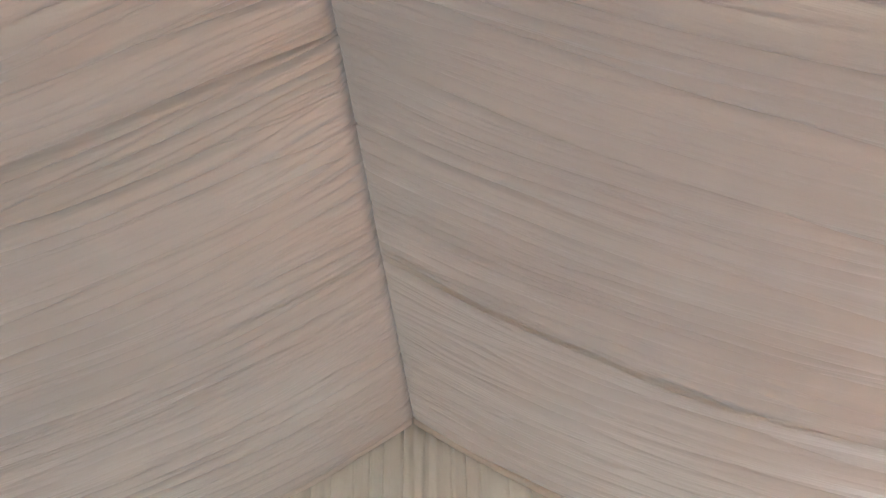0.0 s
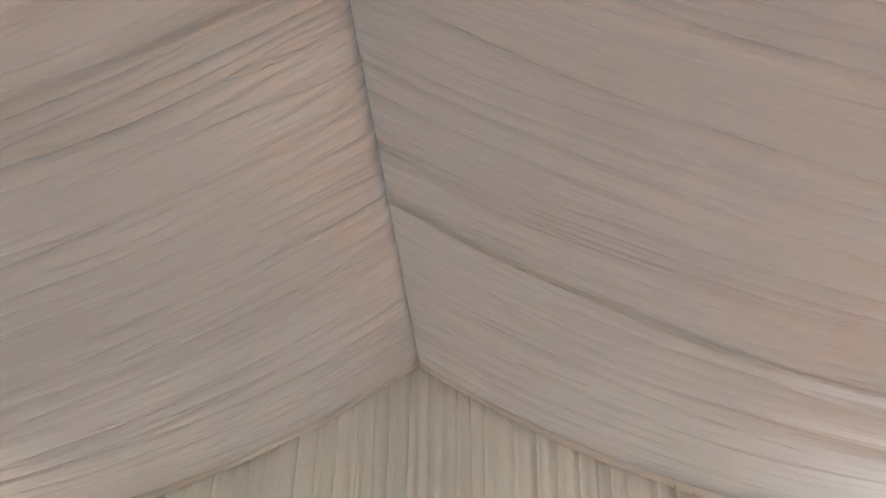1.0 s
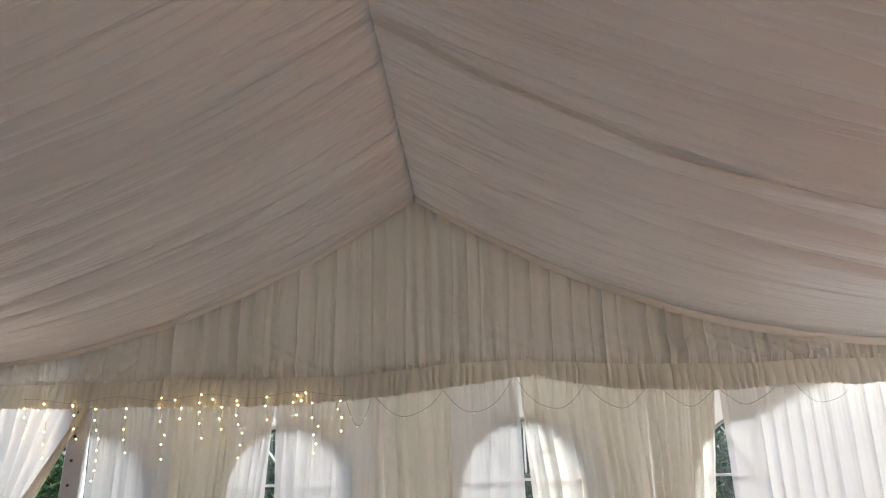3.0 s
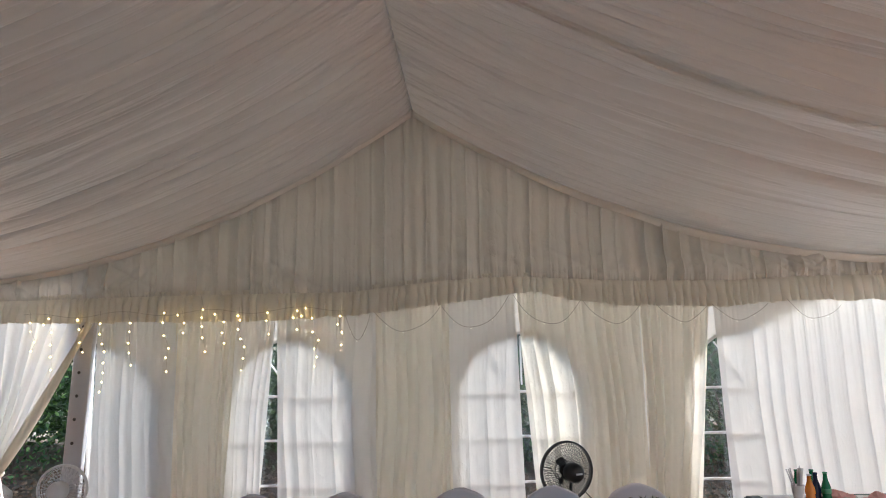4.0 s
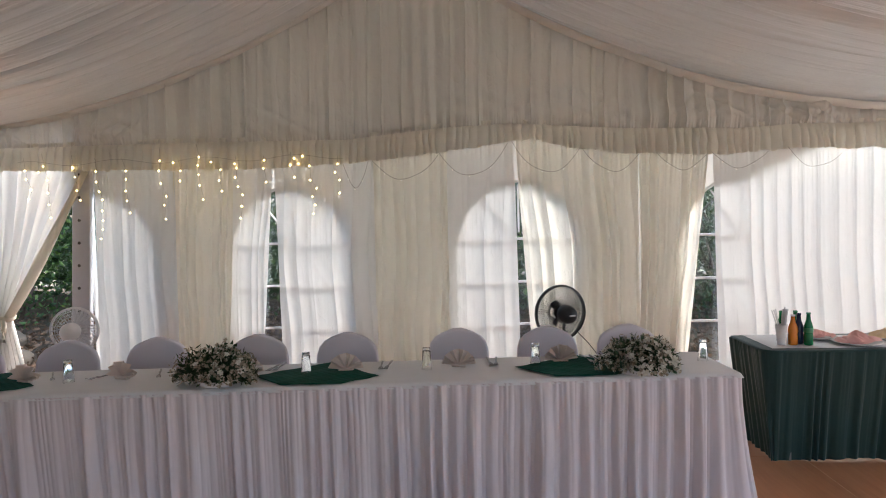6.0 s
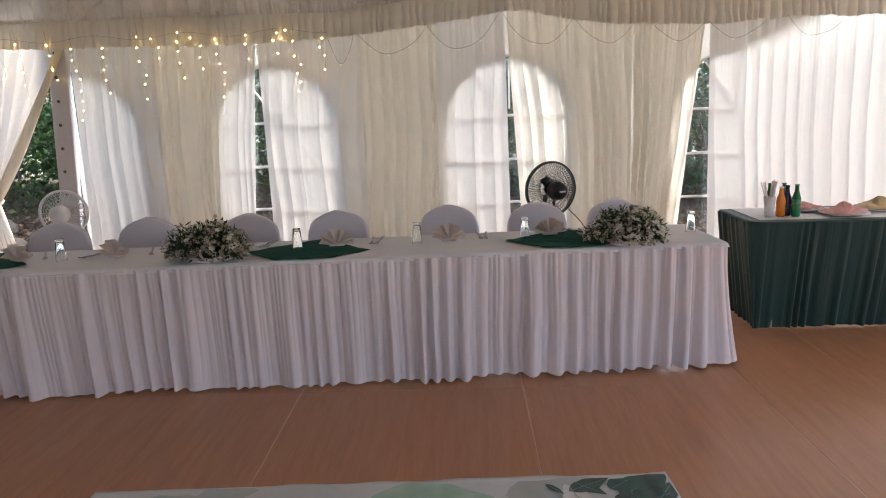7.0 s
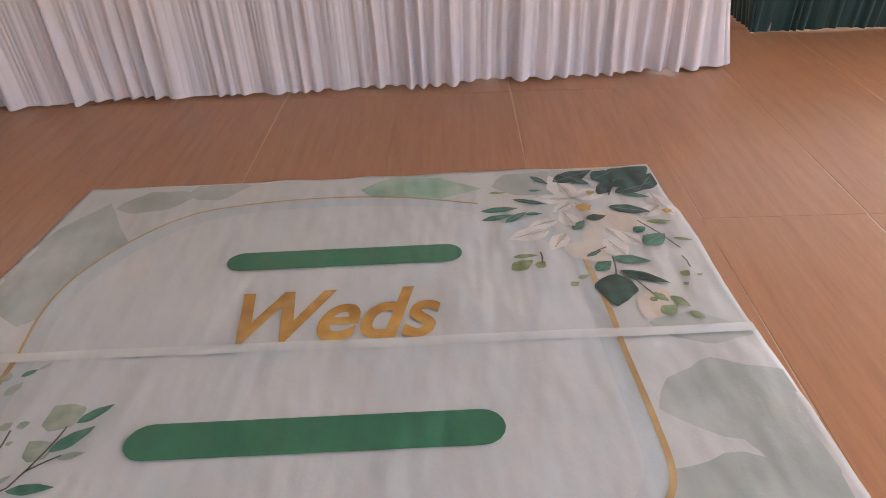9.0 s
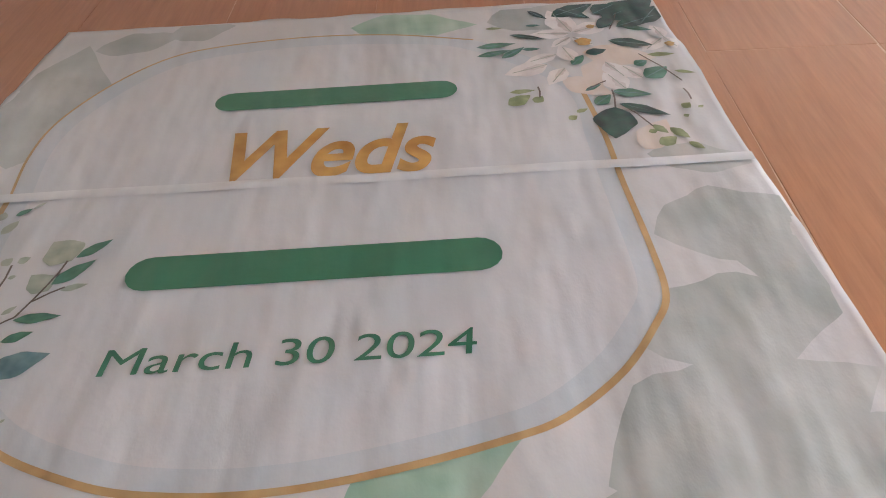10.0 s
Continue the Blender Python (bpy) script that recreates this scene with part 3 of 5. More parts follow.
def tied_curtain():
    """A sheer drawn in by a tie at waist height."""
    def place(u, v):
        z = 0.02 + 2.3 * v
        pull = np.exp(-((z - 0.93) / 0.42) ** 2)
        above = np.clip((z - 0.93) / 1.15, 0, 1)
        width = np.where(z > 0.93, 0.13 + 1.0 * above**0.9, 0.13 + 0.22 * np.clip((0.93 - z) / 0.6, 0, 1) ** 0.8)
        middle = np.where(z > 0.93, -3.64 + 0.18 * above, -3.64 + 0.03 * (0.93 - z))
        x = middle + (u - 0.5) * width
        y = WALL_Y - 0.05 - folds(u * 1.1, 261, 0.14) * (0.022 + 0.02 * pull) - 0.03 * pull
        return x, y, z

    c = thing("tied_curtain", (0, 0, 0), "sheer cream curtain tied back at an open doorway", "curtain", "end wall curtains")
    part("panel", sheet(200, 70, place), SHEER, c, "white sheer panel", True)
    edge = [(-3.63 + 0.045 + 0.18 * k + 0.50 * k**0.9, WALL_Y - 0.10, 0.93 + 1.15 * k) for k in np.linspace(0, 1, 14)]
    part("edge_fold", tube(edge, [0.034 + 0.010 * math.sin(5 * k) for k in np.linspace(0, 1, 14)], 8), CREAM, c, "bunched cream edge", True)
    ring = [(-3.64 + 0.085 * math.cos(a), WALL_Y - 0.085 + 0.05 * math.sin(a), 0.93 + 0.012 * math.sin(2 * a)) for a in np.linspace(0, 2 * math.pi, 24, endpoint=False)]
    band = part("tie_band", tube(ring, 0.022, 8, True), CREAM, c, "twisted cream tie band", True)
    part("tie_tail", tube([(-3.60, WALL_Y - 0.14, 0.92), (-3.59, WALL_Y - 0.15, 0.84), (-3.60, WALL_Y - 0.145, 0.74)], [0.018, 0.024, 0.014], 6), CREAM, band, smooth=True)


tied_curtain()


def tent_post():
    p = thing("tent_post", (-3.01, WALL_Y - 0.01, 0), "grey aluminium tent post with a row of bolts", "tent post")
    p.matrix_basis = pose(-3.078, WALL_Y + 0.0, 0, 0, 2.8, 0)
    part("profile", box_bm(-0.075, 0.075, -0.03, 0.03, 0.0, 2.30, 0.008, 2), POST_METAL, p)
    part("base_plate", box_bm(-0.11, 0.11, -0.07, 0.07, 0.0, 0.012, 0.003, 1), POST_METAL, p)
    for k in range(12):
        bolt = part("bolt", lathe([(0.0, 0.0), (0.011, 0.0), (0.013, 0.002), (0.013, 0.006), (0.008, 0.010), (0.0, 0.010)], 8, "y"), BOLT_METAL, p)
        bolt.location = (-0.012, -0.030, 0.24 + 0.182 * k)


tent_post()
for y in (-4.4, 0.0, 4.15):
    side_post = part("side_post", box_bm(-0.06, 0.06, -0.05, 0.05, 0.0, 2.36, 0.008, 2), POST_METAL)
    side_post.location = (RIDGE_X + SIDE - 0.05, y, 0)
    tagged(side_post, "grey aluminium tent leg along the open side", "tent post", "side posts")


# ---- head table ----
TABLE_Z = 0.757
TABLE_AT = (0.0, 4.87, 0.0)
TABLE_TURN = 4.5
TABLE_X0, TABLE_X1, TABLE_DEEP = -3.5, 1.62, 0.62


def skirt_line(corners, radius=0.03, step=0.004):
    """Points and outward normals along an open plan line with rounded corners, by even steps."""
    pts = []
    for i, p in enumerate(corners):
        p = Vector(p)
        if 0 < i < len(corners) - 1:
            a, b = (Vector(corners[i - 1]) - p).normalized(), (Vector(corners[i + 1]) - p).normalized()
            for k in range(9):
                t = k / 8
                pts.append((p + a * radius) * (1 - t) ** 2 + 2 * t * (1 - t) * p + (p + b * radius) * t * t)
        else:
            pts.append(p)
    lens = [0.0]
    for a, b in zip(pts, pts[1:]):
        lens.append(lens[-1] + (b - a).length)
    s = np.arange(0, lens[-1], step)
    x, y = np.interp(s, lens, [p.x for p in pts]), np.interp(s, lens, [p.y for p in pts])
    tx, ty = np.gradient(x), np.gradient(y)
    size = np.hypot(tx, ty)
    return s, x, y, ty / size, -tx / size


def pleated_skirt(corners, height, seed, length, depth, flare, z0=0.012, step=0.005, rows=16, radius=0.03, kick=0.0, lean=0.0):
    s, x, y, nx, ny = skirt_line(corners, radius, step)
    verts, faces = [], []
    for r in range(rows):
        v = r / (rows - 1)
        drop = 1 - v
        swell = 0.22 + 0.78 * drop**0.7
        along = s + 0.006 * rough_line(v * 2 + s * 3, seed + 4)
        fold = 2.0 * np.clip(tubes(along, seed, length) - 0.38, 0, 1) + 0.14 * tubes(along, seed + 13, length * 0.37) * (0.3 + 2 * v) + 0.25 * rough_line(s * 6, seed + 6)
        out = depth * swell * fold + flare * drop + 0.004
        pinch = 0.004 * rough_line(s * 60, seed + 8) * v**6
        z = z0 + (height - z0) * v + 0.008 * rough_line(s * 5, seed + 9) * drop
        ends = kick * drop**1.5 * np.clip((x - x.max() + 0.22) / 0.22, 0, 1) ** 2
        tuck = lean * drop * np.clip(-x / 2.4, 0, 1.3)
        verts += list(zip(x + nx * (out + pinch) + ends, y + ny * (out + pinch) + tuck, z))
    n = len(s)
    for r in range(rows - 1):
        for k in range(n - 1):
            faces.append((r * n + k, r * n + k + 1, (r + 1) * n + k + 1, (r + 1) * n + k))
    return verts, faces


def head_table():
    t = thing("head_table", TABLE_AT, "long head table with white cloth and pleated lilac-white skirt", "table", rz=TABLE_TURN)
    x0, x1, d = TABLE_X0, TABLE_X1, TABLE_DEEP
    part("tabletop", box_bm(x0 + 0.02, x1 - 0.02, 0.02, d - 0.02, TABLE_Z - 0.035, TABLE_Z - 0.010, 0.004, 1), LABEL_PAPER, t)

    def top(u, v):
        x, y = x0 - 0.012 + (x1 - x0 + 0.024) * u, -0.012 + (d + 0.024) * v
        edge = np.minimum(np.minimum(u * (x1 - x0), (1 - u) * (x1 - x0)), np.minimum(v * d, (1 - v) * d))
        z = TABLE_Z - 0.001 - 0.03 * np.exp(-edge / 0.008) + 0.0015 * rough_line(x * 5 + y * 3, 301)
        return x, y, z

    part("table_cover", sheet(400, 70, top), WHITE_CLOTH, t, "smooth white table cover", True)
    part("skirt", pleated_skirt([(x0, d), (x0, 0), (x1, 0), (x1, d)], TABLE_Z - 0.018, 311, 0.098, 0.070, -0.030, z0=0.016, kick=0.115, lean=0.055, step=0.004), SKIRT, t, "pleated lilac-white table skirt", True)
    for x in (x0 + 0.15, -1.8, 0.0, x1 - 0.15):
        for y in (0.08, d - 0.08):
            part("leg", tube([(x, y, 0), (x, y, TABLE_Z - 0.035)], 0.014, 8), STEEL, t)


head_table()


# ---- covered chairs ----
def covered_chair(at, turn):
    c = thing("banquet_chair", at, "banquet chair in a tight lilac-white stretch cover", "chair", "chairs behind the head table", rz=turn)
    half = [(0.200, 0.40), (0.208, 0.55), (0.210, 0.70), (0.204, 0.755), (0.188, 0.800), (0.158, 0.833), (0.115, 0.857), (0.065, 0.876), (0.025, 0.888)]
    outline = half + [(-x, z) for x, z in reversed(half)]
    bm = outline_slab(outline, 0.052, 0.020, 4)
    for v in bm.verts:
        lean = (v.co.z - 0.4) * 0.14
        v.co.y += lean + 0.03 * (1 - (v.co.x / 0.21) ** 2) * (v.co.z - 0.3)
    part("backrest", bm, CHAIR_CLOTH, c, smooth=True)
    part("seat", box_bm(-0.21, 0.21, -0.40, 0.03, 0.385, 0.465, 0.028, 3), CHAIR_CLOTH, c, smooth=True)
    part("skirt_panel", box_bm(-0.195, 0.195, -0.375, 0.02, 0.06, 0.39, 0.03, 2), CHAIR_CLOTH, c, smooth=True)
    for x in (-0.19, 0.19):
        for y in (-0.37, 0.015):
            part("leg", tube([(x * 1.06, y * 1.03, 0), (x, y, 0.12), (x * 0.97, y * 0.98, 0.39)], [0.026, 0.030, 0.032], 10), CHAIR_CLOTH, c, smooth=True)
    return c


CHAIRS = [(-3.18, 5.47, 7), (-2.58, 5.55, 4), (-2.01, 5.64, 5), (-1.34, 5.68, 2), (-0.73, 5.70, 3), (0.02, 5.80, 4), (0.63, 5.82, 3), (1.18, 5.86, -4)]
first_chair = covered_chair((CHAIRS[0][0], CHAIRS[0][1], 0), CHAIRS[0][2])
for x, y, turn in CHAIRS[1:]:
    copy_thing(first_chair, pose(x, y, 0, 0, 0, turn))


# ---- side table ----
def side_table():
    t = thing("side_table", (0, 0, 0), "buffet table with dark green pleated skirt and white overlay", "table")
    a, b, y0, y1, z = 1.99, 3.75, 5.60, 6.20, 0.752
    part("tabletop", box_bm(a + 0.07, b - 0.01, y0 + 0.07, y1 - 0.01, z - 0.04, z - 0.012, 0.006, 2), LABEL_PAPER, t)

    def top(u, v):
        x, y = a - 0.012 + (b - a + 0.024) * u, y0 - 0.012 + (y1 - y0 + 0.024) * v
        r = np.hypot(np.maximum(0, a + 0.10 - x), np.maximum(0, y0 + 0.10 - y))
        k = np.where(r > 0.10, 0.10 / np.maximum(r, 1e-6), 1)
        x = np.where(r > 0, a + 0.10 - (a + 0.10 - x) * np.where(x < a + 0.10, k, 1), x)
        y = np.where(r > 0, y0 + 0.10 - (y0 + 0.10 - y) * np.where(y < y0 + 0.10, k, 1), y)
        return x, y, z - 0.001 - 0.02 * np.exp(-np.minimum(np.minimum(u * 1.7, 5), np.minimum(v * 0.6, (1 - v) * 0.6)) / 0.006)

    part("table_cover", sheet(120, 60, top), GREEN_SKIRT, t, "dark green table cover", True)
    part("overlay", sheet(90, 30, lambda u, v: (a + 0.075 + 0.98 * u, y0 + 0.06 + 0.10 * u * (v - 0.3) + 0.52 * v * (1 - 0.3 * u), z + 0.003 + 0.001 * rough_line(u * 9 + v * 7, 333))), WHITE_CLOTH, t, "white overlay cloth", True)
    part("skirt", pleated_skirt([(a, y1), (a, y0), (b, y0)], z - 0.012, 341, 0.075, 0.026, -0.10, z0=0.006, radius=0.10), GREEN_SKIRT, t, "dark green pleated skirt", True)
    for x in (a + 0.2, b - 0.2):
        for y in (y0 + 0.1, y1 - 0.1):
            part("leg", tube([(x, y, 0), (x, y, z - 0.04)], 0.014, 8), STEEL, t)


side_table()


# ---- printed welcome banner on the floor ----
BANNER = thing("banner", (0, 0, 0), "glossy printed vinyl wedding banner with watercolour leaves", "banner")
CORNERS = ((-1.475, 3.725), (0.947, 3.80), (1.10, 1.42), (-1.66, 1.36))
INK_BASE = vinyl_print("print_pale_mint", (0.57, 0.60, 0.59), 0.05, (0.66, 0.66, 0.65), 3.0)
INK_PANEL = vinyl_print("print_panel_white", (0.59, 0.63, 0.645), 0.04, (0.64, 0.655, 0.66), 4.0)
INK_EDGE = vinyl_print("print_panel_blue_edge", (0.52, 0.585, 0.61), 0.04, (0.57, 0.62, 0.64), 4.0)
INK_WASH = vinyl_print("print_wash_green", (0.38, 0.44, 0.41), 0.10, (0.54, 0.57, 0.55), 4.0)
INK_WASH_LIGHT = vinyl_print("print_wash_light_green", (0.28, 0.50, 0.37), 0.12, (0.46, 0.60, 0.50), 7.0)
INK_GREEN = vinyl_print("print_lettering_green", (0.040, 0.190, 0.110), 0.10)
INK_GOLD = vinyl_print("print_lettering_gold", (0.42, 0.185, 0.030), 0.1, (0.70, 0.42, 0.12), 9.0)
INK_FRAME = vinyl_print("print_frame_gold", (0.47, 0.30, 0.13), 0.1, (0.60, 0.42, 0.20), 10.0)
INK_LEAF_DARK = vinyl_print("print_leaf_dark", (0.040, 0.055, 0.065), 0.2, (0.030, 0.120, 0.090), 22.0)
INK_LEAF_GREEN = vinyl_print("print_leaf_green", (0.030, 0.165, 0.110), 0.2, (0.120, 0.290, 0.210), 22.0)
INK_LEAF_OLIVE = vinyl_print("print_leaf_olive", (0.190, 0.260, 0.110), 0.15, (0.360, 0.420, 0.230), 22.0)
INK_LEAF_PALE = vinyl_print("print_leaf_pale", (0.300, 0.390, 0.310), 0.15, (0.450, 0.500, 0.420), 20.0)
INK_LEAF_TEAL = vinyl_print("print_leaf_teal", (0.085, 0.200, 0.220), 0.15, (0.200, 0.330, 0.340), 20.0)
INK_PETAL = vinyl_print("print_petal", (0.74, 0.71, 0.68), 0.05, (0.80, 0.79, 0.77), 14.0)
INK_PEACH = vinyl_print("print_peach", (0.68, 0.58, 0.48), 0.06, (0.70, 0.66, 0.61), 9.0)
INK_PETAL_SHADE = vinyl_print("print_petal_shade", (0.58, 0.53, 0.50), 0.08, (0.70, 0.67, 0.64), 16.0)
INK_STEM = vinyl_print("print_stem", (0.130, 0.105, 0.090), 0.1)
INK_STAMEN = vinyl_print("print_stamen", (0.480, 0.260, 0.060), 0.15, (0.62, 0.42, 0.16), 40.0)
JOINT = vinyl_print("banner_joint_film", (0.66, 0.69, 0.69), 0.04, rough=0.29)


def banner_sheet():
    a, b, c, d = (Vector(p) for p in CORNERS)

    def place(u, v):
        x = (1 - v) * ((1 - u) * a.x + u * b.x) + v * ((1 - u) * d.x + u * c.x)
        y = (1 - v) * ((1 - u) * a.y + u * b.y) + v * ((1 - u) * d.y + u * c.y)
        rim = np.minimum(np.minimum(u, 1 - u) * 2.5, np.minimum(v, 1 - v) * 2.4)
        x = x + 0.010 * rough_line(v * 9, 401) * np.exp(-rim / 0.05)
        return x, y, 0.0036 + 0.008 * np.exp(-rim / 0.012) * np.clip(rough_line(u * 14 + v * 23, 402), 0, 1)

    ob = part("sheet", sheet(140, 140, place), INK_BASE, BANNER, "pale mint printed vinyl", True)
    solid = ob.modifiers.new("thickness", "SOLIDIFY")
    solid.thickness, solid.offset = 0.003, 1.0


banner_sheet()


def inside_banner(points, inset=0.008):
    """The part of a printed shape that lies on the banner."""
    middle = sum((Vector(c) for c in CORNERS), Vector((0, 0))) / 4
    pts = [Vector(p) for p in points]
    for i in range(4):
        a, b = Vector(CORNERS[i]), Vector(CORNERS[(i + 1) % 4])
        n = Vector((b.y - a.y, a.x - b.x)).normalized()
        n = n if n.dot(middle - a) > 0 else -n
        kept = []
        for p, q in zip(pts, pts[1:] + pts[:1]):
            dp, dq = n.dot(p - a) - inset, n.dot(q - a) - inset
            if dp >= 0:
                kept.append(p)
            if (dp < 0) != (dq < 0):
                kept.append(p + (q - p) * (dp / (dp - dq)))
        pts = kept
    return pts


def flat_print(name, points, z, material, label=""):
    points = inside_banner(points)
    bm = bmesh.new()
    bm.faces.new([bm.verts.new((x, y, z)) for x, y in points])
    bmesh.ops.triangulate(bm, faces=bm.faces[:])
    for f in bm.faces:
        if f.normal.z < 0:
            f.normal_flip()
    return part(name, bm, material, BANNER, label)


def smooth_line(points, n=8, closed=False):
    """A Catmull-Rom line through points."""
    p = [Vector(q) for q in points]
    out = []
    count = len(p)
    for i in range(count if closed else count - 1):
        a, b = p[i], p[(i + 1) % count]
        before = p[i - 1] if i or closed else a + (a - b)
        after = p[(i + 2) % count] if closed or i + 2 < count else b + (b - a)
        for k in range(n):
            t = k / n
            out.append(0.5 * (2 * a + (b - before) * t + (2 * before - 5 * a + 4 * b - after) * t * t + (3 * a - before - 3 * b + after) * t**3))
    if not closed:
        out.append(p[-1])
    return out


def ribbon(points, width, z):
    """A flat printed line."""
    verts, faces = [], []
    for i, p in enumerate(points):
        a, b = points[max(0, i - 1)], points[min(len(points) - 1, i + 1)]
        side = Vector((b.y - a.y, a.x - b.x)).normalized() * width / 2
        verts += [(p.x - side.x, p.y - side.y, z), (p.x + side.x, p.y + side.y, z)]
    faces = [(2 * i, 2 * i + 1, 2 * i + 3, 2 * i + 2) for i in range(len(points) - 1)]
    return verts, faces


# the pale oval panel and its gold line
OVAL_TOP = [(-1.24, 2.63), (-1.27, 2.85), (-1.25, 3.05), (-1.14, 3.28), (-0.98, 3.46), (-0.78, 3.54), (-0.44, 3.585), (-0.11, 3.57), (0.20, 3.50)]
OVAL_LOW = [(0.55, 3.18), (0.59, 2.83), (0.60, 2.60), (0.62, 2.31), (0.62, 2.14), (0.57, 2.04), (0.47, 1.91), (0.33, 1.80), (0.20, 1.75), (-0.03, 1.69), (-0.26, 1.65), (-0.48, 1.645), (-0.69, 1.68), (-0.95, 1.80), (-1.15, 2.05), (-1.22, 2.35), (-1.24, 2.63)]
oval = [Vector(p) for p in OVAL_TOP + OVAL_LOW[:-1]]
mid = sum(oval, Vector((0, 0))) / len(oval)
flat_print("panel_edge", smooth_line(oval, 6, True), 0.0046, INK_EDGE, "bluish rim of the printed oval")
flat_print("oval_panel", smooth_line([mid + (p - mid) * 0.93 for p in oval], 6, True), 0.0052, INK_PANEL, "pale printed oval panel")
part("frame_line", ribbon(smooth_line(OVAL_TOP, 8), 0.009, 0.0058), INK_FRAME, BANNER, "thin gold printed line")
part("frame_line", ribbon(smooth_line(OVAL_LOW, 8), 0.018, 0.0058), INK_FRAME, BANNER, "thick gold printed line")


def leaf_points(x0, y0, x1, y1, w, wavy=0.0):
    """A pointed leaf from its stalk to its tip; w is its width by its length."""
    a, d = Vector((x0, y0)), Vector((x1 - x0, y1 - y0))
    side = Vector((-d.y, d.x)) * w / 2
    pts = []
    for k in range(13):
        t = k / 12
        pts.append(a + d * t + side * (math.sin(math.pi * t**0.8) * (1 + wavy * math.sin(17 * t + x0 * 9))))
    for k in range(11, 0, -1):
        t = k / 12
        pts.append(a + d * t - side * (math.sin(math.pi * t**0.8) * (1 + wavy * math.sin(13 * t + y0 * 7))))
    return pts


LEAVES_DARK = [(0.72, 3.62, 0.95, 3.78, 0.60), (0.86, 3.57, 0.955, 3.72, 0.60), (0.52, 3.66, 0.70, 3.76, 0.45), (0.55, 3.73, 0.67, 3.63, 0.40), (0.69, 3.67, 0.79, 3.75, 0.80), (0.76, 3.55, 0.94, 3.64, 0.40), (0.71, 3.44, 0.87, 3.39, 0.40), (0.43, 3.72, 0.50, 3.64, 0.30), (0.34, 3.52, 0.48, 3.47, 0.22), (0.67, 3.00, 0.82, 2.92, 0.28), (0.65, 2.98, 0.62, 2.80, 0.75), (0.61, 3.35, 0.69, 3.37, 0.60), (0.81, 3.64, 0.93, 3.78, 0.60), (0.69, 3.54, 0.77, 3.67, 0.40)]
LEAVES_GREEN = [(0.78, 3.55, 0.89, 3.51, 0.30), (0.21, 3.43, 0.36, 3.45, 0.28), (0.21, 3.36, 0.34, 3.40, 0.28), (0.30, 3.34, 0.39, 3.42, 0.32), (0.38, 3.40, 0.45, 3.40, 0.35), (0.55, 3.27, 0.60, 3.34, 0.50), (0.79, 3.16, 0.88, 3.23, 0.70), (0.77, 3.25, 0.82, 3.28, 0.80), (0.66, 3.08, 0.79, 3.05, 0.40), (0.59, 3.00, 0.65, 3.06, 0.60), (0.57, 3.09, 0.63, 3.13, 0.30), (0.41, 3.59, 0.47, 3.59, 0.30)]
LEAVES_OLIVE = [(0.30, 3.02, 0.38, 3.08, 0.60), (0.39, 3.03, 0.42, 3.07, 0.80), (0.31, 3.10, 0.40, 3.11, 0.30), (0.75, 2.76, 0.81, 2.80, 0.70), (0.75, 2.87, 0.79, 2.82, 0.50), (0.80, 2.85, 0.85, 2.79, 0.50), (0.84, 2.77, 0.88, 2.73, 0.50), (0.73, 2.83, 0.76, 2.84, 0.80), (0.49, 2.92, 0.52, 2.94, 0.80), (0.52, 2.96, 0.56, 2.98, 0.50), (0.87, 2.96, 0.90, 2.99, 0.80), (0.92, 2.96, 0.94, 2.97, 0.70), (0.86, 2.91, 0.88, 2.92, 0.80), (0.83, 3.32, 0.93, 3.32, 0.30), (0.25, 3.58, 0.32, 3.58, 0.30), (0.90, 3.20, 0.97, 3.18, 0.30)]
PETALS = [(0.57, 3.51, 0.42, 3.52, 0.50), (0.59, 3.52, 0.74, 3.59, 0.60), (0.58, 3.52, 0.51, 3.72, 0.55), (0.58, 3.48, 0.65, 3.41, 0.50), (0.57, 3.48, 0.49, 3.41, 0.50), (0.92, 3.45, 0.89, 3.55, 0.70), (0.92, 3.45, 0.95, 3.36, 0.70), (0.91, 3.44, 0.82, 3.35, 0.60), (0.71, 3.09, 0.65, 3.21, 0.70), (0.78, 3.16, 0.71, 3.26, 0.60), (0.50, 3.35, 0.38, 3.30, 0.50), (0.67, 3.28, 0.72, 3.16, 0.60), (0.46, 3.28, 0.30, 3.22, 0.55), (0.52, 3.25, 0.45, 3.14, 0.55), (0.56, 3.30, 0.52, 3.42, 0.6)]
PEACH = [(0.60, 3.36, 0.86, 3.30, 0.60), (0.62, 3.12, 0.70, 3.34, 0.70), (0.50, 3.18, 0.66, 3.06, 0.55), (0.70, 2.74, 0.80, 2.90, 0.60)]
LEAVES_LEFT = [(-0.93, 2.35, -0.85, 2.42, 0.34), (-0.96, 2.25, -0.87, 2.34, 0.36), (-1.01, 2.13, -0.89, 2.14, 0.28), (-1.01, 2.06, -0.94, 2.09, 0.40), (-1.18, 2.54, -1.14, 2.57, 0.45)]
LEAVES_LEFT_PALE = [(-0.94, 2.34, -1.02, 2.42, 1.00), (-0.96, 2.23, -1.03, 2.29, 0.80), (-0.93, 2.23, -0.86, 2.25, 0.32), (-1.19, 2.46, -1.16, 2.52, 0.50), (-1.22, 2.52, -1.22, 2.56, 0.80), (-1.13, 2.33, -1.11, 2.36, 0.90), (-1.09, 2.34, -1.06, 2.36, 0.80), (-1.09, 2.28, -1.07, 2.29, 0.70), (-1.05, 2.15, -1.02, 2.18, 0.40), (-1.14, 2.57, -1.11, 2.60, 0.30), (-0.91, 1.83, -0.90, 1.84, 0.60)]
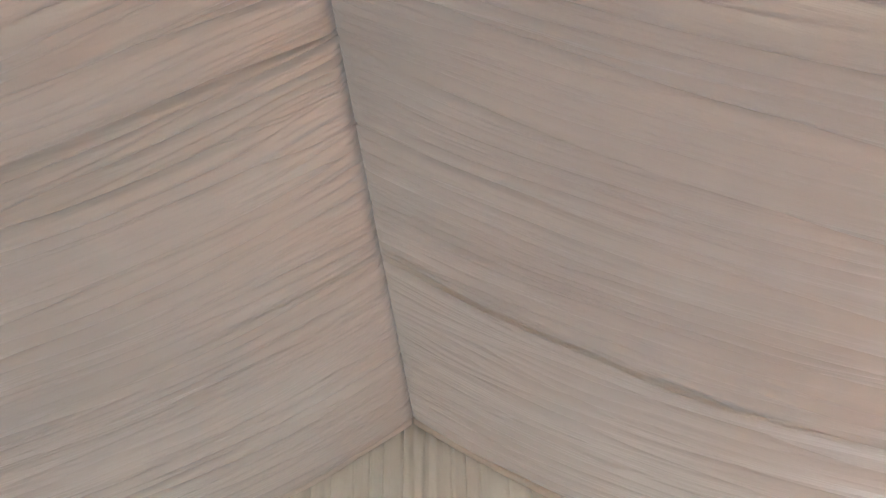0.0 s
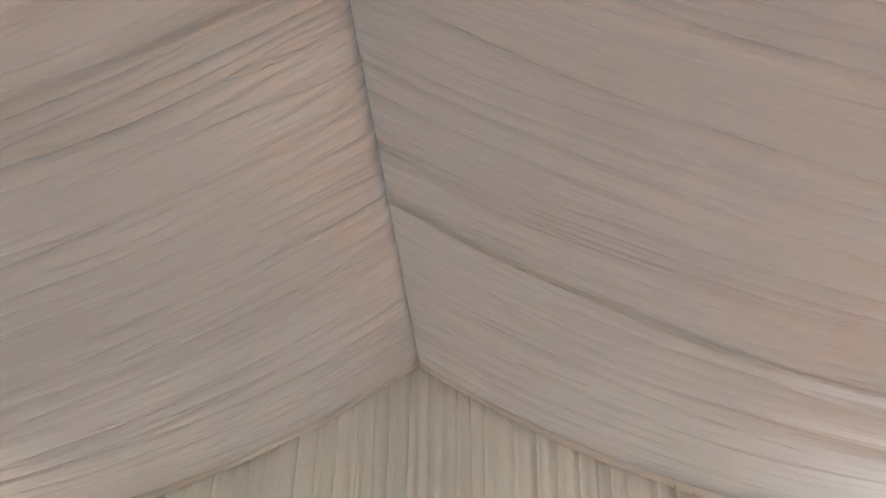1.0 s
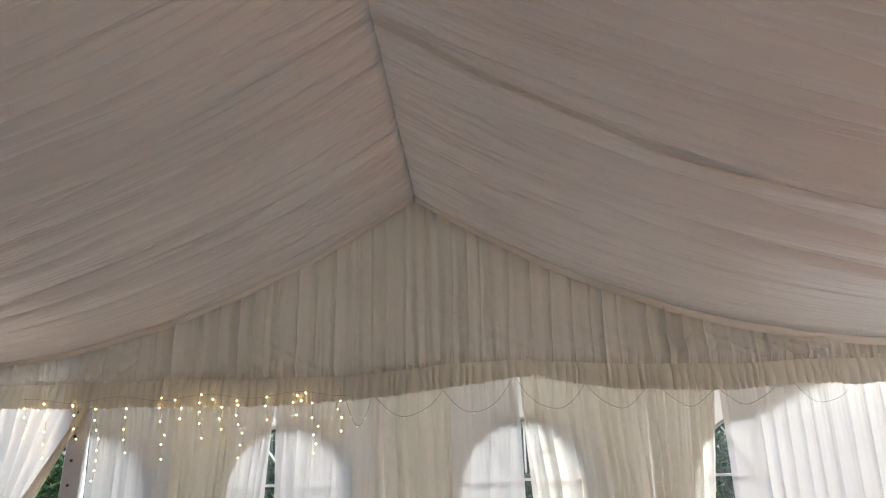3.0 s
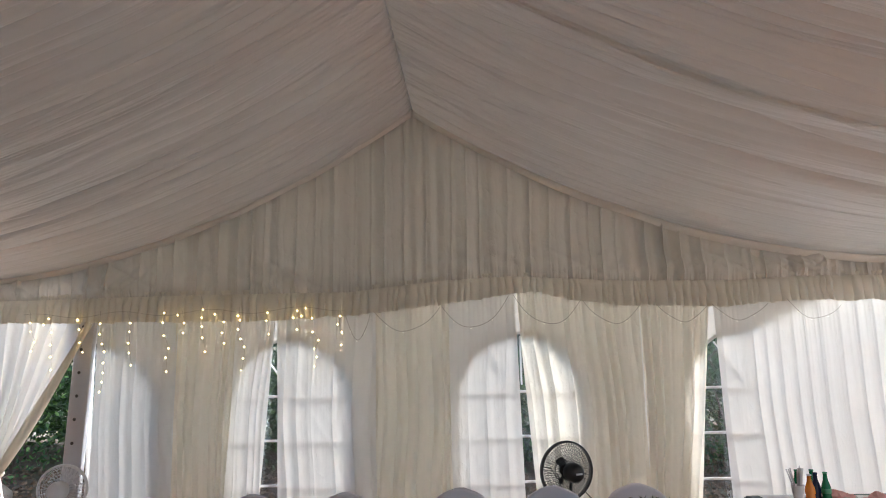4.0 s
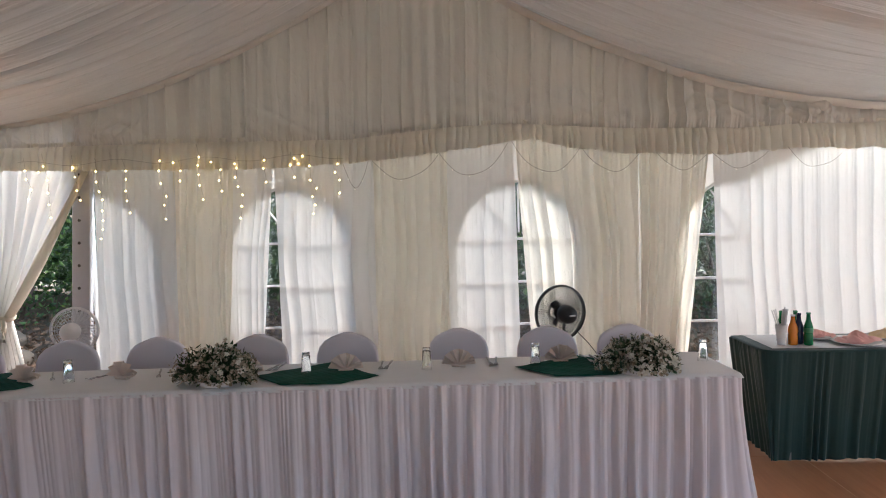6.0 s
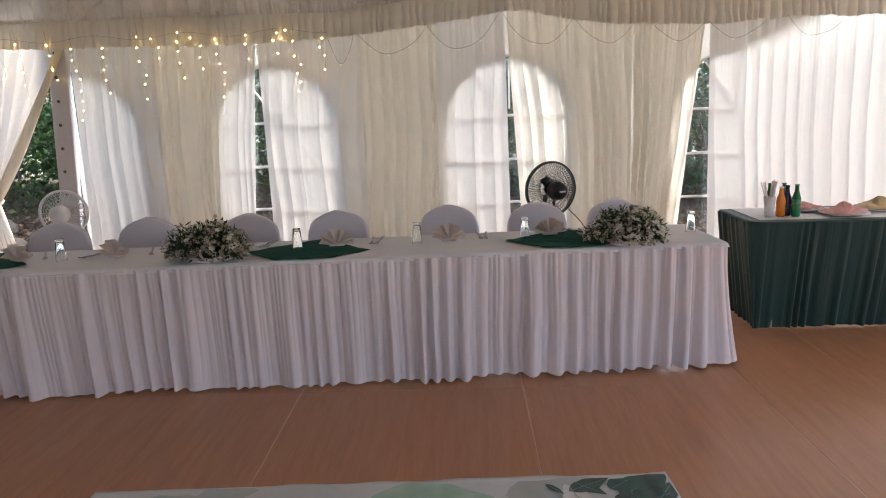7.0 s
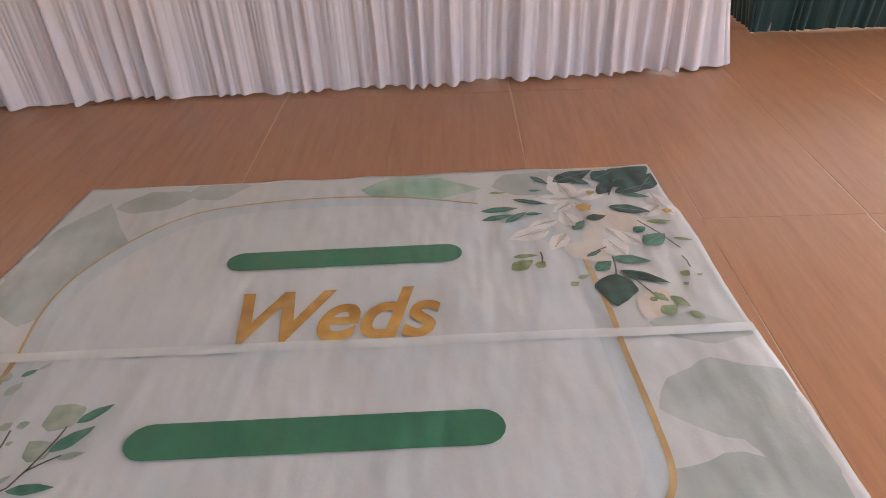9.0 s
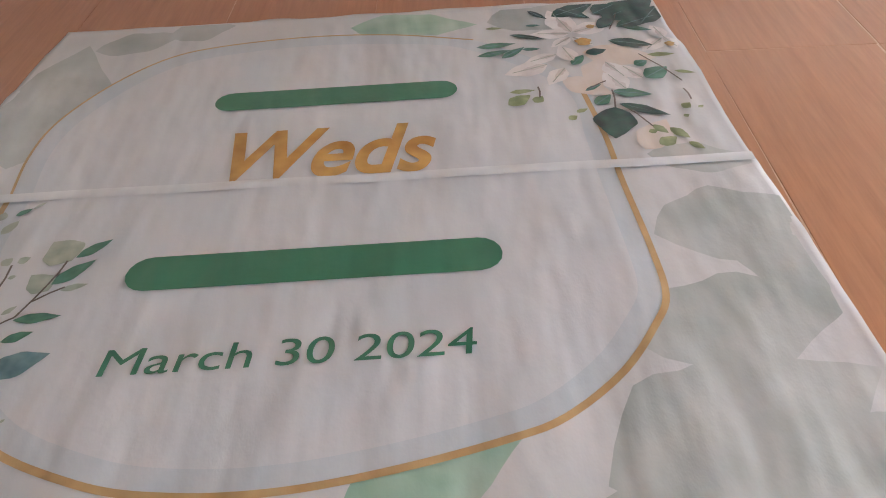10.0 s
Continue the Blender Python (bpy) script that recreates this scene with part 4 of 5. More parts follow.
LEAF_TEAL = [(-1.01, 1.96, -0.87, 2.02, 0.50)]
WASHES = [(0.64, 2.36, 1.10, 2.46, 0.60), (0.51, 2.00, 1.08, 2.12, 0.50), (0.39, 1.64, 1.04, 1.90, 0.55), (-1.32, 2.78, -1.34, 3.60, 0.50), (-1.03, 3.66, -0.77, 3.72, 0.70), (-0.29, 3.65, 0.22, 3.63, 0.45), (-0.14, 1.60, 0.23, 1.75, 0.50), (0.87, 2.42, 1.00, 2.05, 0.50), (0.26, 3.64, 0.70, 3.75, 0.60), (-1.30, 3.55, -0.96, 3.66, 0.50), (0.58, 1.50, 1.09, 1.78, 0.50), (0.24, 1.42, 0.60, 1.66, 0.45), (-1.60, 1.50, -1.15, 1.95, 0.50), (-1.56, 2.20, -1.32, 2.62, 0.55), (-1.48, 3.05, -1.28, 3.35, 0.60), (0.70, 2.72, 1.02, 2.66, 0.45), (-0.62, 1.42, -0.20, 1.58, 0.40)]
STEMS = [(0.66, 3.09, 0.65, 2.97, 0.00), (0.67, 3.00, 0.75, 2.86, 0.00), (0.73, 3.53, 0.78, 3.67, 0.00), (0.80, 3.33, 0.91, 3.13, 0.00), (0.41, 3.13, 0.41, 3.06, 0.00), (0.65, 3.15, 0.58, 3.10, 0.00), (0.91, 3.01, 0.90, 3.08, 0.00)]
STEMS_LEFT = [(-1.06, 2.10, -1.01, 2.14, 0.00), (-1.01, 2.14, -0.97, 2.25, 0.00), (-0.97, 2.25, -0.95, 2.34, 0.00), (-1.10, 2.22, -1.10, 2.33, 0.00), (-0.99, 2.19, -0.92, 2.24, 0.00)]

level = 0.0062
for name, rows, ink in (("printed_wash", WASHES, INK_WASH), ("printed_blush", PEACH, INK_PEACH), ("printed_petal", PETALS, INK_PETAL), ("printed_leaf", LEAVES_LEFT_PALE, INK_LEAF_PALE), ("printed_leaf", LEAVES_OLIVE, INK_LEAF_OLIVE), ("printed_leaf", LEAVES_GREEN, INK_LEAF_GREEN), ("printed_leaf", LEAVES_DARK, INK_LEAF_DARK), ("printed_leaf", LEAVES_LEFT, INK_LEAF_GREEN), ("printed_leaf", LEAF_TEAL, INK_LEAF_TEAL)):
    for i, (x0, y0, x1, y1, w) in enumerate(rows):
        low = name == "printed_wash"
        ink_here = INK_WASH_LIGHT if low and i in (5, 6) else ink
        flat_print(name, leaf_points(x0, y0, x1, y1, w, 0.10 if low else 0.06), 0.0040 + 0.00004 * i if low else level, ink_here)
        level += 0.00003
for x0, y0, x1, y1, w in PETALS:
    flat_print("petal_shade", leaf_points(x0, y0, x0 + 0.62 * (x1 - x0), y0 + 0.62 * (y1 - y0), 0.55 * w, 0.2), 0.00858, INK_PETAL_SHADE)
    part("petal_vein", ribbon([Vector((x0, y0)), Vector((x0 + 0.85 * (x1 - x0) + 0.006, y0 + 0.85 * (y1 - y0)))], 0.004, 0.00866), INK_LEAF_PALE, BANNER)
for x0, y0, x1, y1, w in LEAVES_DARK + LEAVES_GREEN:
    part("leaf_vein", ribbon([Vector((x0, y0)), Vector((x0 + 0.9 * (x1 - x0), y0 + 0.9 * (y1 - y0)))], 0.0035, 0.00872), INK_LEAF_TEAL, BANNER)
for x0, y0, x1, y1, w in STEMS + STEMS_LEFT:
    part("printed_stem", ribbon([Vector((x0, y0)), Vector(((x0 + x1) / 2 + 0.004, (y0 + y1) / 2 + 0.006)), Vector((x1, y1))], 0.006, 0.0085), INK_STEM, BANNER)
for cx, cy, r in ((0.615, 3.44, 0.030), (0.93, 3.395, 0.018), (0.66, 3.56, 0.016)):
    flat_print("printed_stamen", [(cx + r * (1 + 0.2 * math.sin(5 * a)) * math.cos(a), cy + r * math.sin(a)) for a in np.linspace(0, 2 * math.pi, 18, endpoint=False)], 0.0088, INK_STAMEN)


def lettering(body, x0, y0, x1, cap, turn, lean, bold, material, label):
    """Printed words from (x0, y0), made as wide as x1 - x0 and as tall as cap."""
    curve = bpy.data.curves.new("words", "FONT")
    curve.body, curve.shear, curve.offset = body, lean, bold
    temp = new("words", curve)
    me = bpy.data.meshes.new_from_object(temp.evaluated_get(bpy.context.evaluated_depsgraph_get()))
    bpy.data.objects.remove(temp)
    co = np.array([v.co[:] for v in me.vertices])
    lo, hi = co.min(0), co.max(0)
    sx, sy = (x1 - x0) / (hi[0] - lo[0]), cap / (hi[1] - max(lo[1], 0))
    c, s = math.cos(radians(turn)), math.sin(radians(turn))
    px, py = (co[:, 0] - lo[0]) * sx, co[:, 1] * sy
    placed = np.stack([x0 + px * c - py * s, y0 + px * s + py * c, 0 * px + 0.0090], -1)
    faces = [tuple(f.vertices) for f in me.polygons]
    owner = list(range(len(co)))

    def root(i):
        while owner[i] != i:
            i = owner[i]
        return i

    for f in faces:
        for i in f[1:]:
            owner[root(i)] = root(f[0])
    letters = collections.defaultdict(list)
    for f in faces:
        letters[root(f[0])].append(f)
    words = thing("lettering", (0, 0, 0), "", "")
    words.parent = BANNER
    words["label"] = label
    for key, group in letters.items():
        used = sorted({i for f in group for i in f})
        index = {i: k for k, i in enumerate(used)}
        part("letter", ([placed[i] for i in used], [tuple(index[i] for i in f) for f in group]), material, words)
    bpy.data.meshes.remove(me)


def word_bar(x0, x1, y, height, turn):
    """A plain rounded bar where a name is printed."""
    r = height / 2
    pts = []
    for cx, start in ((x1 - r, -90), (x0 + r, 90)):
        for k in range(9):
            a = radians(start + 180 * k / 8)
            pts.append((cx + r * math.cos(a), r * math.sin(a)))
    c, s = math.cos(radians(turn)), math.sin(radians(turn))
    flat_print("lettering_bar", [(x0 + (px - x0) * c - py * s, y + (px - x0) * s + py * c) for px, py in pts], 0.0090, INK_GREEN, "plain green printed bar")


word_bar(-0.72, 0.13, 3.115, 0.115, 1.9)
word_bar(-0.77, 0.23, 2.275, 0.125, 1.9)
lettering("Weds", -0.60, 2.665, 0.06, 0.255, 2.0, 0.28, 0.022, INK_GOLD, "gold cursive printed lettering")
lettering("March 30 2024", -0.735, 1.945, 0.150, 0.078, 2.0, 0.08, 0.0, INK_GREEN, "green printed date lettering")
part("join_strip", sheet(160, 5, lambda u, v: (-1.53 + 2.54 * u, 2.615 + 0.068 * u + 0.040 * (v - 0.5) + 0.003 * rough_line(u * 9, 411), 0.0093 + 0.0016 * np.sin(np.pi * v) * (1 + 0.5 * rough_line(u * 25, 412)))), JOINT, BANNER, "raised pale welded joint", True)


# ---- things on the head table ----
def on_table(x, y):
    return (x, y, TABLE_Z + 0.001)


def green_square(cx, cy, size, turn):
    """A green check cloth laid cornerwise, its front corner tucked under at the table's edge."""
    c, s = math.cos(radians(turn)), math.sin(radians(turn))

    def place(u, v):
        x, y = (u - 0.5) * size, (v - 0.5) * size
        wx, wy = cx + x * c - y * s, cy + x * s + y * c
        front = TABLE_AT[1] + 0.0787 * wx + 0.012 + 0.006 * rough_line(wx * 7, 503)
        tucked = wy < front
        z = 0.003 + 0.003 * rough_line(u * 6 + v * 4, 501) + 0.003 * rough_line(v * 9 - u * 3, 502)
        return wx - cx, np.where(tucked, front, wy) - cy, z

    ob = part("table_square", sheet(44, 44, place), CHECK, smooth=True)
    ob.location = (cx, cy, TABLE_Z + 0.004)
    solid = ob.modifiers.new("thickness", "SOLIDIFY")
    solid.thickness, solid.offset = 0.0015, 0
    return tagged(ob, "dark green checked cloth square laid on the white table", "table cloth", "green table squares")


green_square(-0.79, 5.02, 0.52, 42)
green_square(0.73, 5.14, 0.52, 40)
green_square(-2.72, 4.88, 0.52, 42)


def tumbler(x, y):
    """A tall clear tumbler standing upside down."""
    g = thing("drinking_glass", on_table(x, y), "clear tall drinking glass standing on the table", "glass", "glasses on the head table")
    part("bowl", lathe([(0.030, 0.0), (0.031, 0.002), (0.0225, 0.128), (0.0215, 0.131), (0.0, 0.131), ], 24), CLEAR_GLASS, g, smooth=True)
    part("inner_wall", lathe([(0.0282, 0.0), (0.0290, 0.002), (0.0205, 0.112), (0.0, 0.115)][::-1], 24), CLEAR_GLASS, g, smooth=True)
    part("rim", lathe([(0.0282, 0.0), (0.030, 0.0)], 24), CLEAR_GLASS, g, smooth=True)
    return g


CLEAR_GLASS = glass("clear_glass", (0.97, 0.98, 0.98))
glass_1 = tumbler(-0.86, 5.08)
for x, y in ((-2.21, 4.96), (-0.16, 5.17), (0.49, 5.25), (1.50, 5.30)):
    copy_thing(glass_1, pose(*on_table(x, y)))


def napkin_fan(x, y, turn):
    """A napkin pleated into a standing fan, tucked into a folded foot."""
    f = thing("napkin", on_table(x, y), "champagne satin napkin folded into a standing fan", "napkin", "napkins on the head table", rz=turn)
    n, verts, faces = 10, [], []
    for ring, (r, deep, zz) in enumerate(((0.012, 0.004, 0.008), (0.055, 0.016, 0.010), (0.100, 0.026, 0.012), (0.112, 0.022, 0.012))):
        for k in range(n + 1):
            a = radians(8 + 164 * k / n)
            side = 1 if k % 2 else -1
            lobe = 1 - 0.10 * abs(math.cos(a)) - (0.06 if k % 2 else 0)
            verts.append((r * lobe * math.cos(a) * 1.05, side * deep - 0.02 * (r / 0.1) * math.sin(a) * 0.3, zz + r * lobe * math.sin(a) * 0.9))
    for ring in range(3):
        for k in range(n):
            i = ring * (n + 1) + k
            faces.append((i, i + 1, i + n + 2, i + n + 1))
    fan = part("fan", (verts, faces), NAPKIN, f)
    solid = fan.modifiers.new("thickness", "SOLIDIFY")
    solid.thickness = 0.0025
    part("foot", box_bm(-0.045, 0.045, -0.020, 0.020, 0.0, 0.018, 0.008, 3), NAPKIN, f, smooth=True)
    tail = sheet(14, 10, lambda u, v: (0.01 + 0.085 * u, 0.03 * (v - 0.5) * (0.4 + u), 0.012 + 0.055 * u * (1 - 0.55 * u) + 0.012 * np.sin(3 * np.pi * v)))
    t = part("side_fold", tail, NAPKIN, f, smooth=True)
    solid = t.modifiers.new("thickness", "SOLIDIFY")
    solid.thickness = 0.003
    return f


napkin_1 = napkin_fan(-0.64, 5.16, 3)
for x, y, turn in ((-2.48, 4.98, -14), (-1.93, 5.03, -20), (-1.22, 5.10, 8), (0.03, 5.24, -4), (0.65, 5.33, 10)):
    copy_thing(napkin_1, pose(*on_table(x, y), 0, 0, turn))


def fork(x, y, turn):
    f = thing("fork", on_table(x, y), "steel fork lying on the table with its tines up", "fork", "cutlery on the head table", rz=turn)
    part("handle", tube([(0, 0.17, 0.004), (0, 0.10, 0.006), (0, 0.02, 0.004), (0, 0.0, 0.007)], [0.007, 0.0055, 0.004, 0.006], 8), STEEL, f, smooth=True)
    part("neck", box_bm(-0.012, 0.012, -0.022, 0.003, 0.005, 0.009, 0.002, 1), STEEL, f)
    for k in range(4):
        xx = -0.0105 + 0.007 * k
        part("tine", tube([(xx, -0.02, 0.007), (xx, -0.045, 0.004), (xx, -0.062, 0.010), (xx, -0.068, 0.014)], [0.0024, 0.0022, 0.0018, 0.0012], 6), STEEL, f)
    return f


fork_1 = fork(-0.44, 5.23, 4)
for x, y, turn in ((-1.11, 5.23, -8), (-1.075, 5.235, -3), (-0.405, 5.24, -4), (0.22, 5.30, 6), (0.255, 5.30, -2), (0.83, 5.34, 12), (0.868, 5.335, 4), (-1.74, 5.09, 20), (-2.10, 5.06, -25), (-2.36, 5.05, 30)):
    copy_thing(fork_1, pose(*on_table(x, y), 0, 0, turn))


def leaf_blades(count, seed, spot, size, wide=0.4):
    """Many small folded leaves: spot(rng) gives a place and the way it points."""
    rng = random.Random(seed)
    verts, faces = [], []
    for _ in range(count):
        p, d = spot(rng)
        d = Vector(d).normalized()
        side = d.cross(Vector((rng.gauss(0, 1), rng.gauss(0, 1), rng.gauss(0, 1)))).normalized()
        up = side.cross(d)
        s = size * rng.uniform(0.55, 1.3)
        p = Vector(p)
        k = len(verts)
        verts += [p, p + d * s * 0.45 + side * s * wide / 2 + up * s * 0.06, p + d * s - up * s * 0.10, p + d * s * 0.45 - side * s * wide / 2 + up * s * 0.06, p + d * s * 0.5]
        faces += [(k, k + 1, k + 4), (k + 1, k + 2, k + 4), (k + 2, k + 3, k + 4), (k + 3, k, k + 4)]
    return verts, faces


def blossoms(count, seed, spot, size):
    """Small open flowers of five or six cupped petals."""
    rng = random.Random(seed)
    verts, faces = [], []
    for _ in range(count):
        p, d = spot(rng)
        p, d = Vector(p), Vector(d).normalized()
        a = d.orthogonal().normalized()
        b = d.cross(a)
        s = size * rng.uniform(0.6, 1.25)
        petals = rng.choice((5, 6))
        turn = rng.uniform(0, 6)
        for i in range(petals):
            w = turn + 2 * math.pi * i / petals
            out, side = math.cos(w) * a + math.sin(w) * b, -math.sin(w) * a + math.cos(w) * b
            k = len(verts)
            verts += [p, p + (out * 0.55 + side * 0.36 + d * 0.32) * s, p + (out + d * 0.30) * s, p + (out * 0.55 - side * 0.36 + d * 0.32) * s]
            faces.append((k, k + 1, k + 2, k + 3))
    return verts, faces


def bouquet(x, y, half, tall, seed, white):
    f = thing("flower_arrangement", on_table(x, y), "low table flowers, white blossoms among dark green leaves" if white else "low table flowers, cream sprays and dark green fern leaves", "flowers", "flower arrangements on the head table")

    def dome(inner, outer):
        def spot(rng):
            a, e = rng.uniform(0, 2 * math.pi), math.asin(rng.uniform(-0.12, 1.0))
            r = rng.uniform(inner, outer) * (0.86 + 0.14 * math.sin(3 * a + seed) + 0.08 * math.sin(7 * a + 5 * e))
            way = (math.cos(a) * math.cos(e), math.sin(a) * math.cos(e), math.sin(e))
            return (half * r * way[0], half * 0.72 * r * way[1], max(0.012, 0.04 + (tall - 0.04) * r * way[2])), (way[0] + rng.gauss(0, 0.5), way[1] + rng.gauss(0, 0.5), way[2] + rng.gauss(0.1, 0.5))

        return spot

    part("tray", lathe([(0.0, 0.0), (0.11, 0.0), (0.125, 0.004), (0.135, 0.030), (0.131, 0.032), (0.120, 0.010), (0.0, 0.010)], 28), PALE_PLASTIC, f, "low white tray", True)
    part("foam", lathe([(0.0, 0.075), (0.05, 0.07), (0.085, 0.045), (0.095, 0.010), (0.0, 0.010)], 16), LEAF_DARK, f, "dark green foam", True)
    stuff = part("foliage", leaf_blades(2200, seed, dome(0.35, 0.98), 0.036, 0.42), LEAF_DARK, f, "dark green leaves")
    part("fern_sprays", leaf_blades(420, seed + 1, dome(0.75, 1.02), 0.042, 0.2), LEAF_DARK, f, "thin dark green sprays")
    part("blossoms", blossoms(430 if white else 110, seed + 2, dome(0.90, 1.08), 0.018), PETAL, f, "open white blossoms")
    part("bud_sprays", blossoms(700 if white else 900, seed + 3, dome(0.86, 1.12), 0.012), BUD, f, "small cream buds")


bouquet(-1.31, 4.90, 0.245, 0.215, 601, False)
bouquet(1.07, 5.02, 0.235, 0.205, 621, True)


# ---- pedestal fans ----
def ring(radius, y, r, n=40):
    return tube([(radius * math.cos(a), y, radius * math.sin(a)) for a in np.linspace(0, 2 * math.pi, n, endpoint=False)], r, 5, True)


def pedestal_fan(at, turn, radius, height, plastic, guard_material, label, spokes, motor_label, blade_material):
    f = thing("pedestal_fan", at, label, "fan", rz=turn)
    head = part("motor", lathe([(0.0, -0.02), (0.05, -0.018), (0.066, 0.0), (0.068, 0.05), (0.060, 0.085), (0.042, 0.110), (0.0, 0.115)], 24, "y"), plastic, f, motor_label, True)
    head.location = (0, 0, height)
    guard = part("guard_rim", lathe([(radius - 0.006, -0.042), (radius + 0.004, -0.042), (radius + 0.008, -0.050), (radius + 0.008, -0.070), (radius + 0.003, -0.078), (radius - 0.006, -0.078), (radius - 0.006, -0.042)], 56, "y"), plastic, f, smooth=True)
    guard.location = (0, 0, height)
    wires = []
    for k in range(spokes):
        a = 2 * math.pi * k / spokes
        c, s = math.cos(a), math.sin(a)
        for y_in, y_out, y_mid in ((0.0, 0.052, -0.012), (0.125, 0.068, 0.118)):
            wires.append(tube([(0.05 * c, y_in, 0.05 * s), (0.6 * radius * c, y_mid + (0.012 if y_in == 0 else 0), 0.6 * radius * s), (radius * c, y_out, radius * s)], 0.0024, 4))
    for part_r in (0.36, 0.5, 0.62, 0.74, 0.86, 0.94):
        wires += [ring(radius * part_r, 0.0 + 0.02 * part_r**3, 0.0014), ring(radius * part_r, 0.122 - 0.02 * part_r**3, 0.0014)]
    cage = part("guard_cage", joined(*wires), guard_material, f)
    cage.location = (0, 0, height)
    hub = part("hub", lathe([(0.0, 0.0), (0.04, 0.005), (0.045, 0.03), (0.0, 0.032)], 20, "y"), plastic, f, smooth=True)
    hub.location = (0, 0.10, height)
    for k in range(3):
        def place(u, v, k=k):
            a = 2 * math.pi * k / 3 + (u - 0.5) * (0.85 - 0.25 * v)
            r = 0.035 + (radius * 0.5 - 0.035) * v
            return r * np.cos(a), 0.075 + 0.035 * (u - 0.5), r * np.sin(a)

        blade = part("blade", sheet(10, 10, place), blade_material, hub, smooth=True)
        blade.location = (0, -0.10, 0)
        solid = blade.modifiers.new("thickness", "SOLIDIFY")
        solid.thickness = 0.003
    part("pole", tube([(0, 0.01, 0.02), (0, 0.01, height * 0.62)], 0.017, 12), plastic, f, smooth=True)
    part("upper_pole", tube([(0, 0.01, height * 0.6), (0, 0.01, height - 0.04)], 0.011, 12), plastic, f, smooth=True)
    part("control_box", box_bm(-0.045, 0.045, -0.03, 0.05, height * 0.58, height * 0.58 + 0.14, 0.015, 2), plastic, f, smooth=True)
    part("base", lathe([(0.0, 0.035), (0.05, 0.034), (0.16, 0.018), (0.20, 0.006), (0.20, 0.0), (0.0, 0.0)], 32), plastic, f, smooth=True)
    return head


GUARD_CLEAR = plain("guard_pale", (0.62, 0.62, 0.63), 0.35, 0, 30, 0.05, 0.02, Transmission_Weight=0.35)
black_motor = pedestal_fan((0.79, 6.18, 0), 22, 0.200, 0.930, BLACK_PLASTIC, BLACK_PLASTIC, "black pedestal fan standing behind the chairs", 60, "black motor housing", BLACK_PLASTIC)
part("badge", box_bm(-0.024, 0.024, -0.120, -0.113, -0.006, 0.006, 0.002, 1), GREY_PRINT, black_motor, "small grey maker's plate")
pedestal_fan((-2.84, 6.10, 0), 12, 0.165, 0.875, PALE_PLASTIC, GUARD_CLEAR, "pale grey pedestal fan with a see-through guard", 28, "pale motor housing", GUARD_CLEAR)
cable = part("power_cord", tube(smooth_line([(0.88, 6.14, 0.80), (0.97, 6.10, 0.70), (1.03, 6.06, 0.58), (1.05, 6.02, 0.30), (1.02, 6.00, 0.06), (0.95, 6.04, 0.008), (0.83, 6.12, 0.008)], 6), 0.0035, 6), CORD, smooth=True)
tagged(cable, "dark fan power cord hanging behind the chairs", "cord")


# ---- things on the side table ----
SIDE_Z = 0.757
ON_CLOTH = SIDE_Z + 0.002


def bottle(x, y, tall, wide, material, cap, label):
    b = thing("soda_bottle", (x, y, ON_CLOTH), label, "bottle", "bottles on the side table")
    w = wide / 2
    part("body", lathe([(0.0, 0.003), (w * 0.8, 0.0), (w, 0.006), (w, tall * 0.28), (w * 0.9, tall * 0.36), (w, tall * 0.50), (w * 0.92, tall * 0.60), (w * 0.5, tall * 0.78), (w * 0.40, tall * 0.95), (w * 0.44, tall * 0.955), (0.0, tall * 0.96)], 20), material, b, smooth=True)
    part("cap", lathe([(0.0, tall), (w * 0.46, tall), (w * 0.5, tall * 0.99), (w * 0.5, tall * 0.95), (0.0, tall * 0.95)], 14), cap, b, smooth=True)
    part("label_band", lathe([(w * 1.01, tall * 0.40), (w * 1.02, tall * 0.42), (w * 1.02, tall * 0.52), (w * 0.98, tall * 0.54)], 20), material if material is DRINK_ORANGE else cap, b, smooth=True)


bottle(2.240, 5.76, 0.20, 0.060, DRINK_ORANGE, LABEL_PAPER, "orange soda bottle with a pale cap")
bottle(2.292, 5.79, 0.205, 0.060, DRINK_DARK, DRINK_DARK, "dark blue soda bottle")
bottle(2.332, 5.74, 0.215, 0.058, BOTTLE_GREEN, CAP_GREEN, "green glass soda bottle")
bottle(2.310, 5.88, 0.21, 0.058, BOTTLE_GREEN, CAP_GREEN, "green glass soda bottle behind a darker one")
bottle(2.215, 5.88, 0.21, 0.058, BOTTLE_GREEN, CAP_GREEN, "green glass soda bottle behind the straw cup")


def straw_cup():
    c = thing("straw_cup", (2.165, 5.76, ON_CLOTH), "white paper cup full of wrapped straws", "cup")
    part("cup", lathe([(0.0, 0.0), (0.024, 0.0), (0.040, 0.135), (0.037, 0.135), (0.022, 0.006), (0.0, 0.006)], 20), LABEL_PAPER, c, "white paper cup", True)
    rng = random.Random(9)
    for k in range(13):
        a, r = rng.uniform(0, 6.3), rng.uniform(0.0, 0.012)
        b = rng.uniform(0, 6.3)
        lean = rng.uniform(0.02, 0.07)
        part("straw", tube([(r * math.cos(a), r * math.sin(a), 0.008), (r * math.cos(a) + lean * math.cos(b) * 0.55 , r * math.sin(a) + lean * math.sin(b) * 0.55, 0.15), (r * math.cos(a) + lean * math.cos(b), r * math.sin(a) + lean * math.sin(b), 0.225 + 0.025 * rng.random())], 0.004, 6), STRAW, c)


straw_cup()


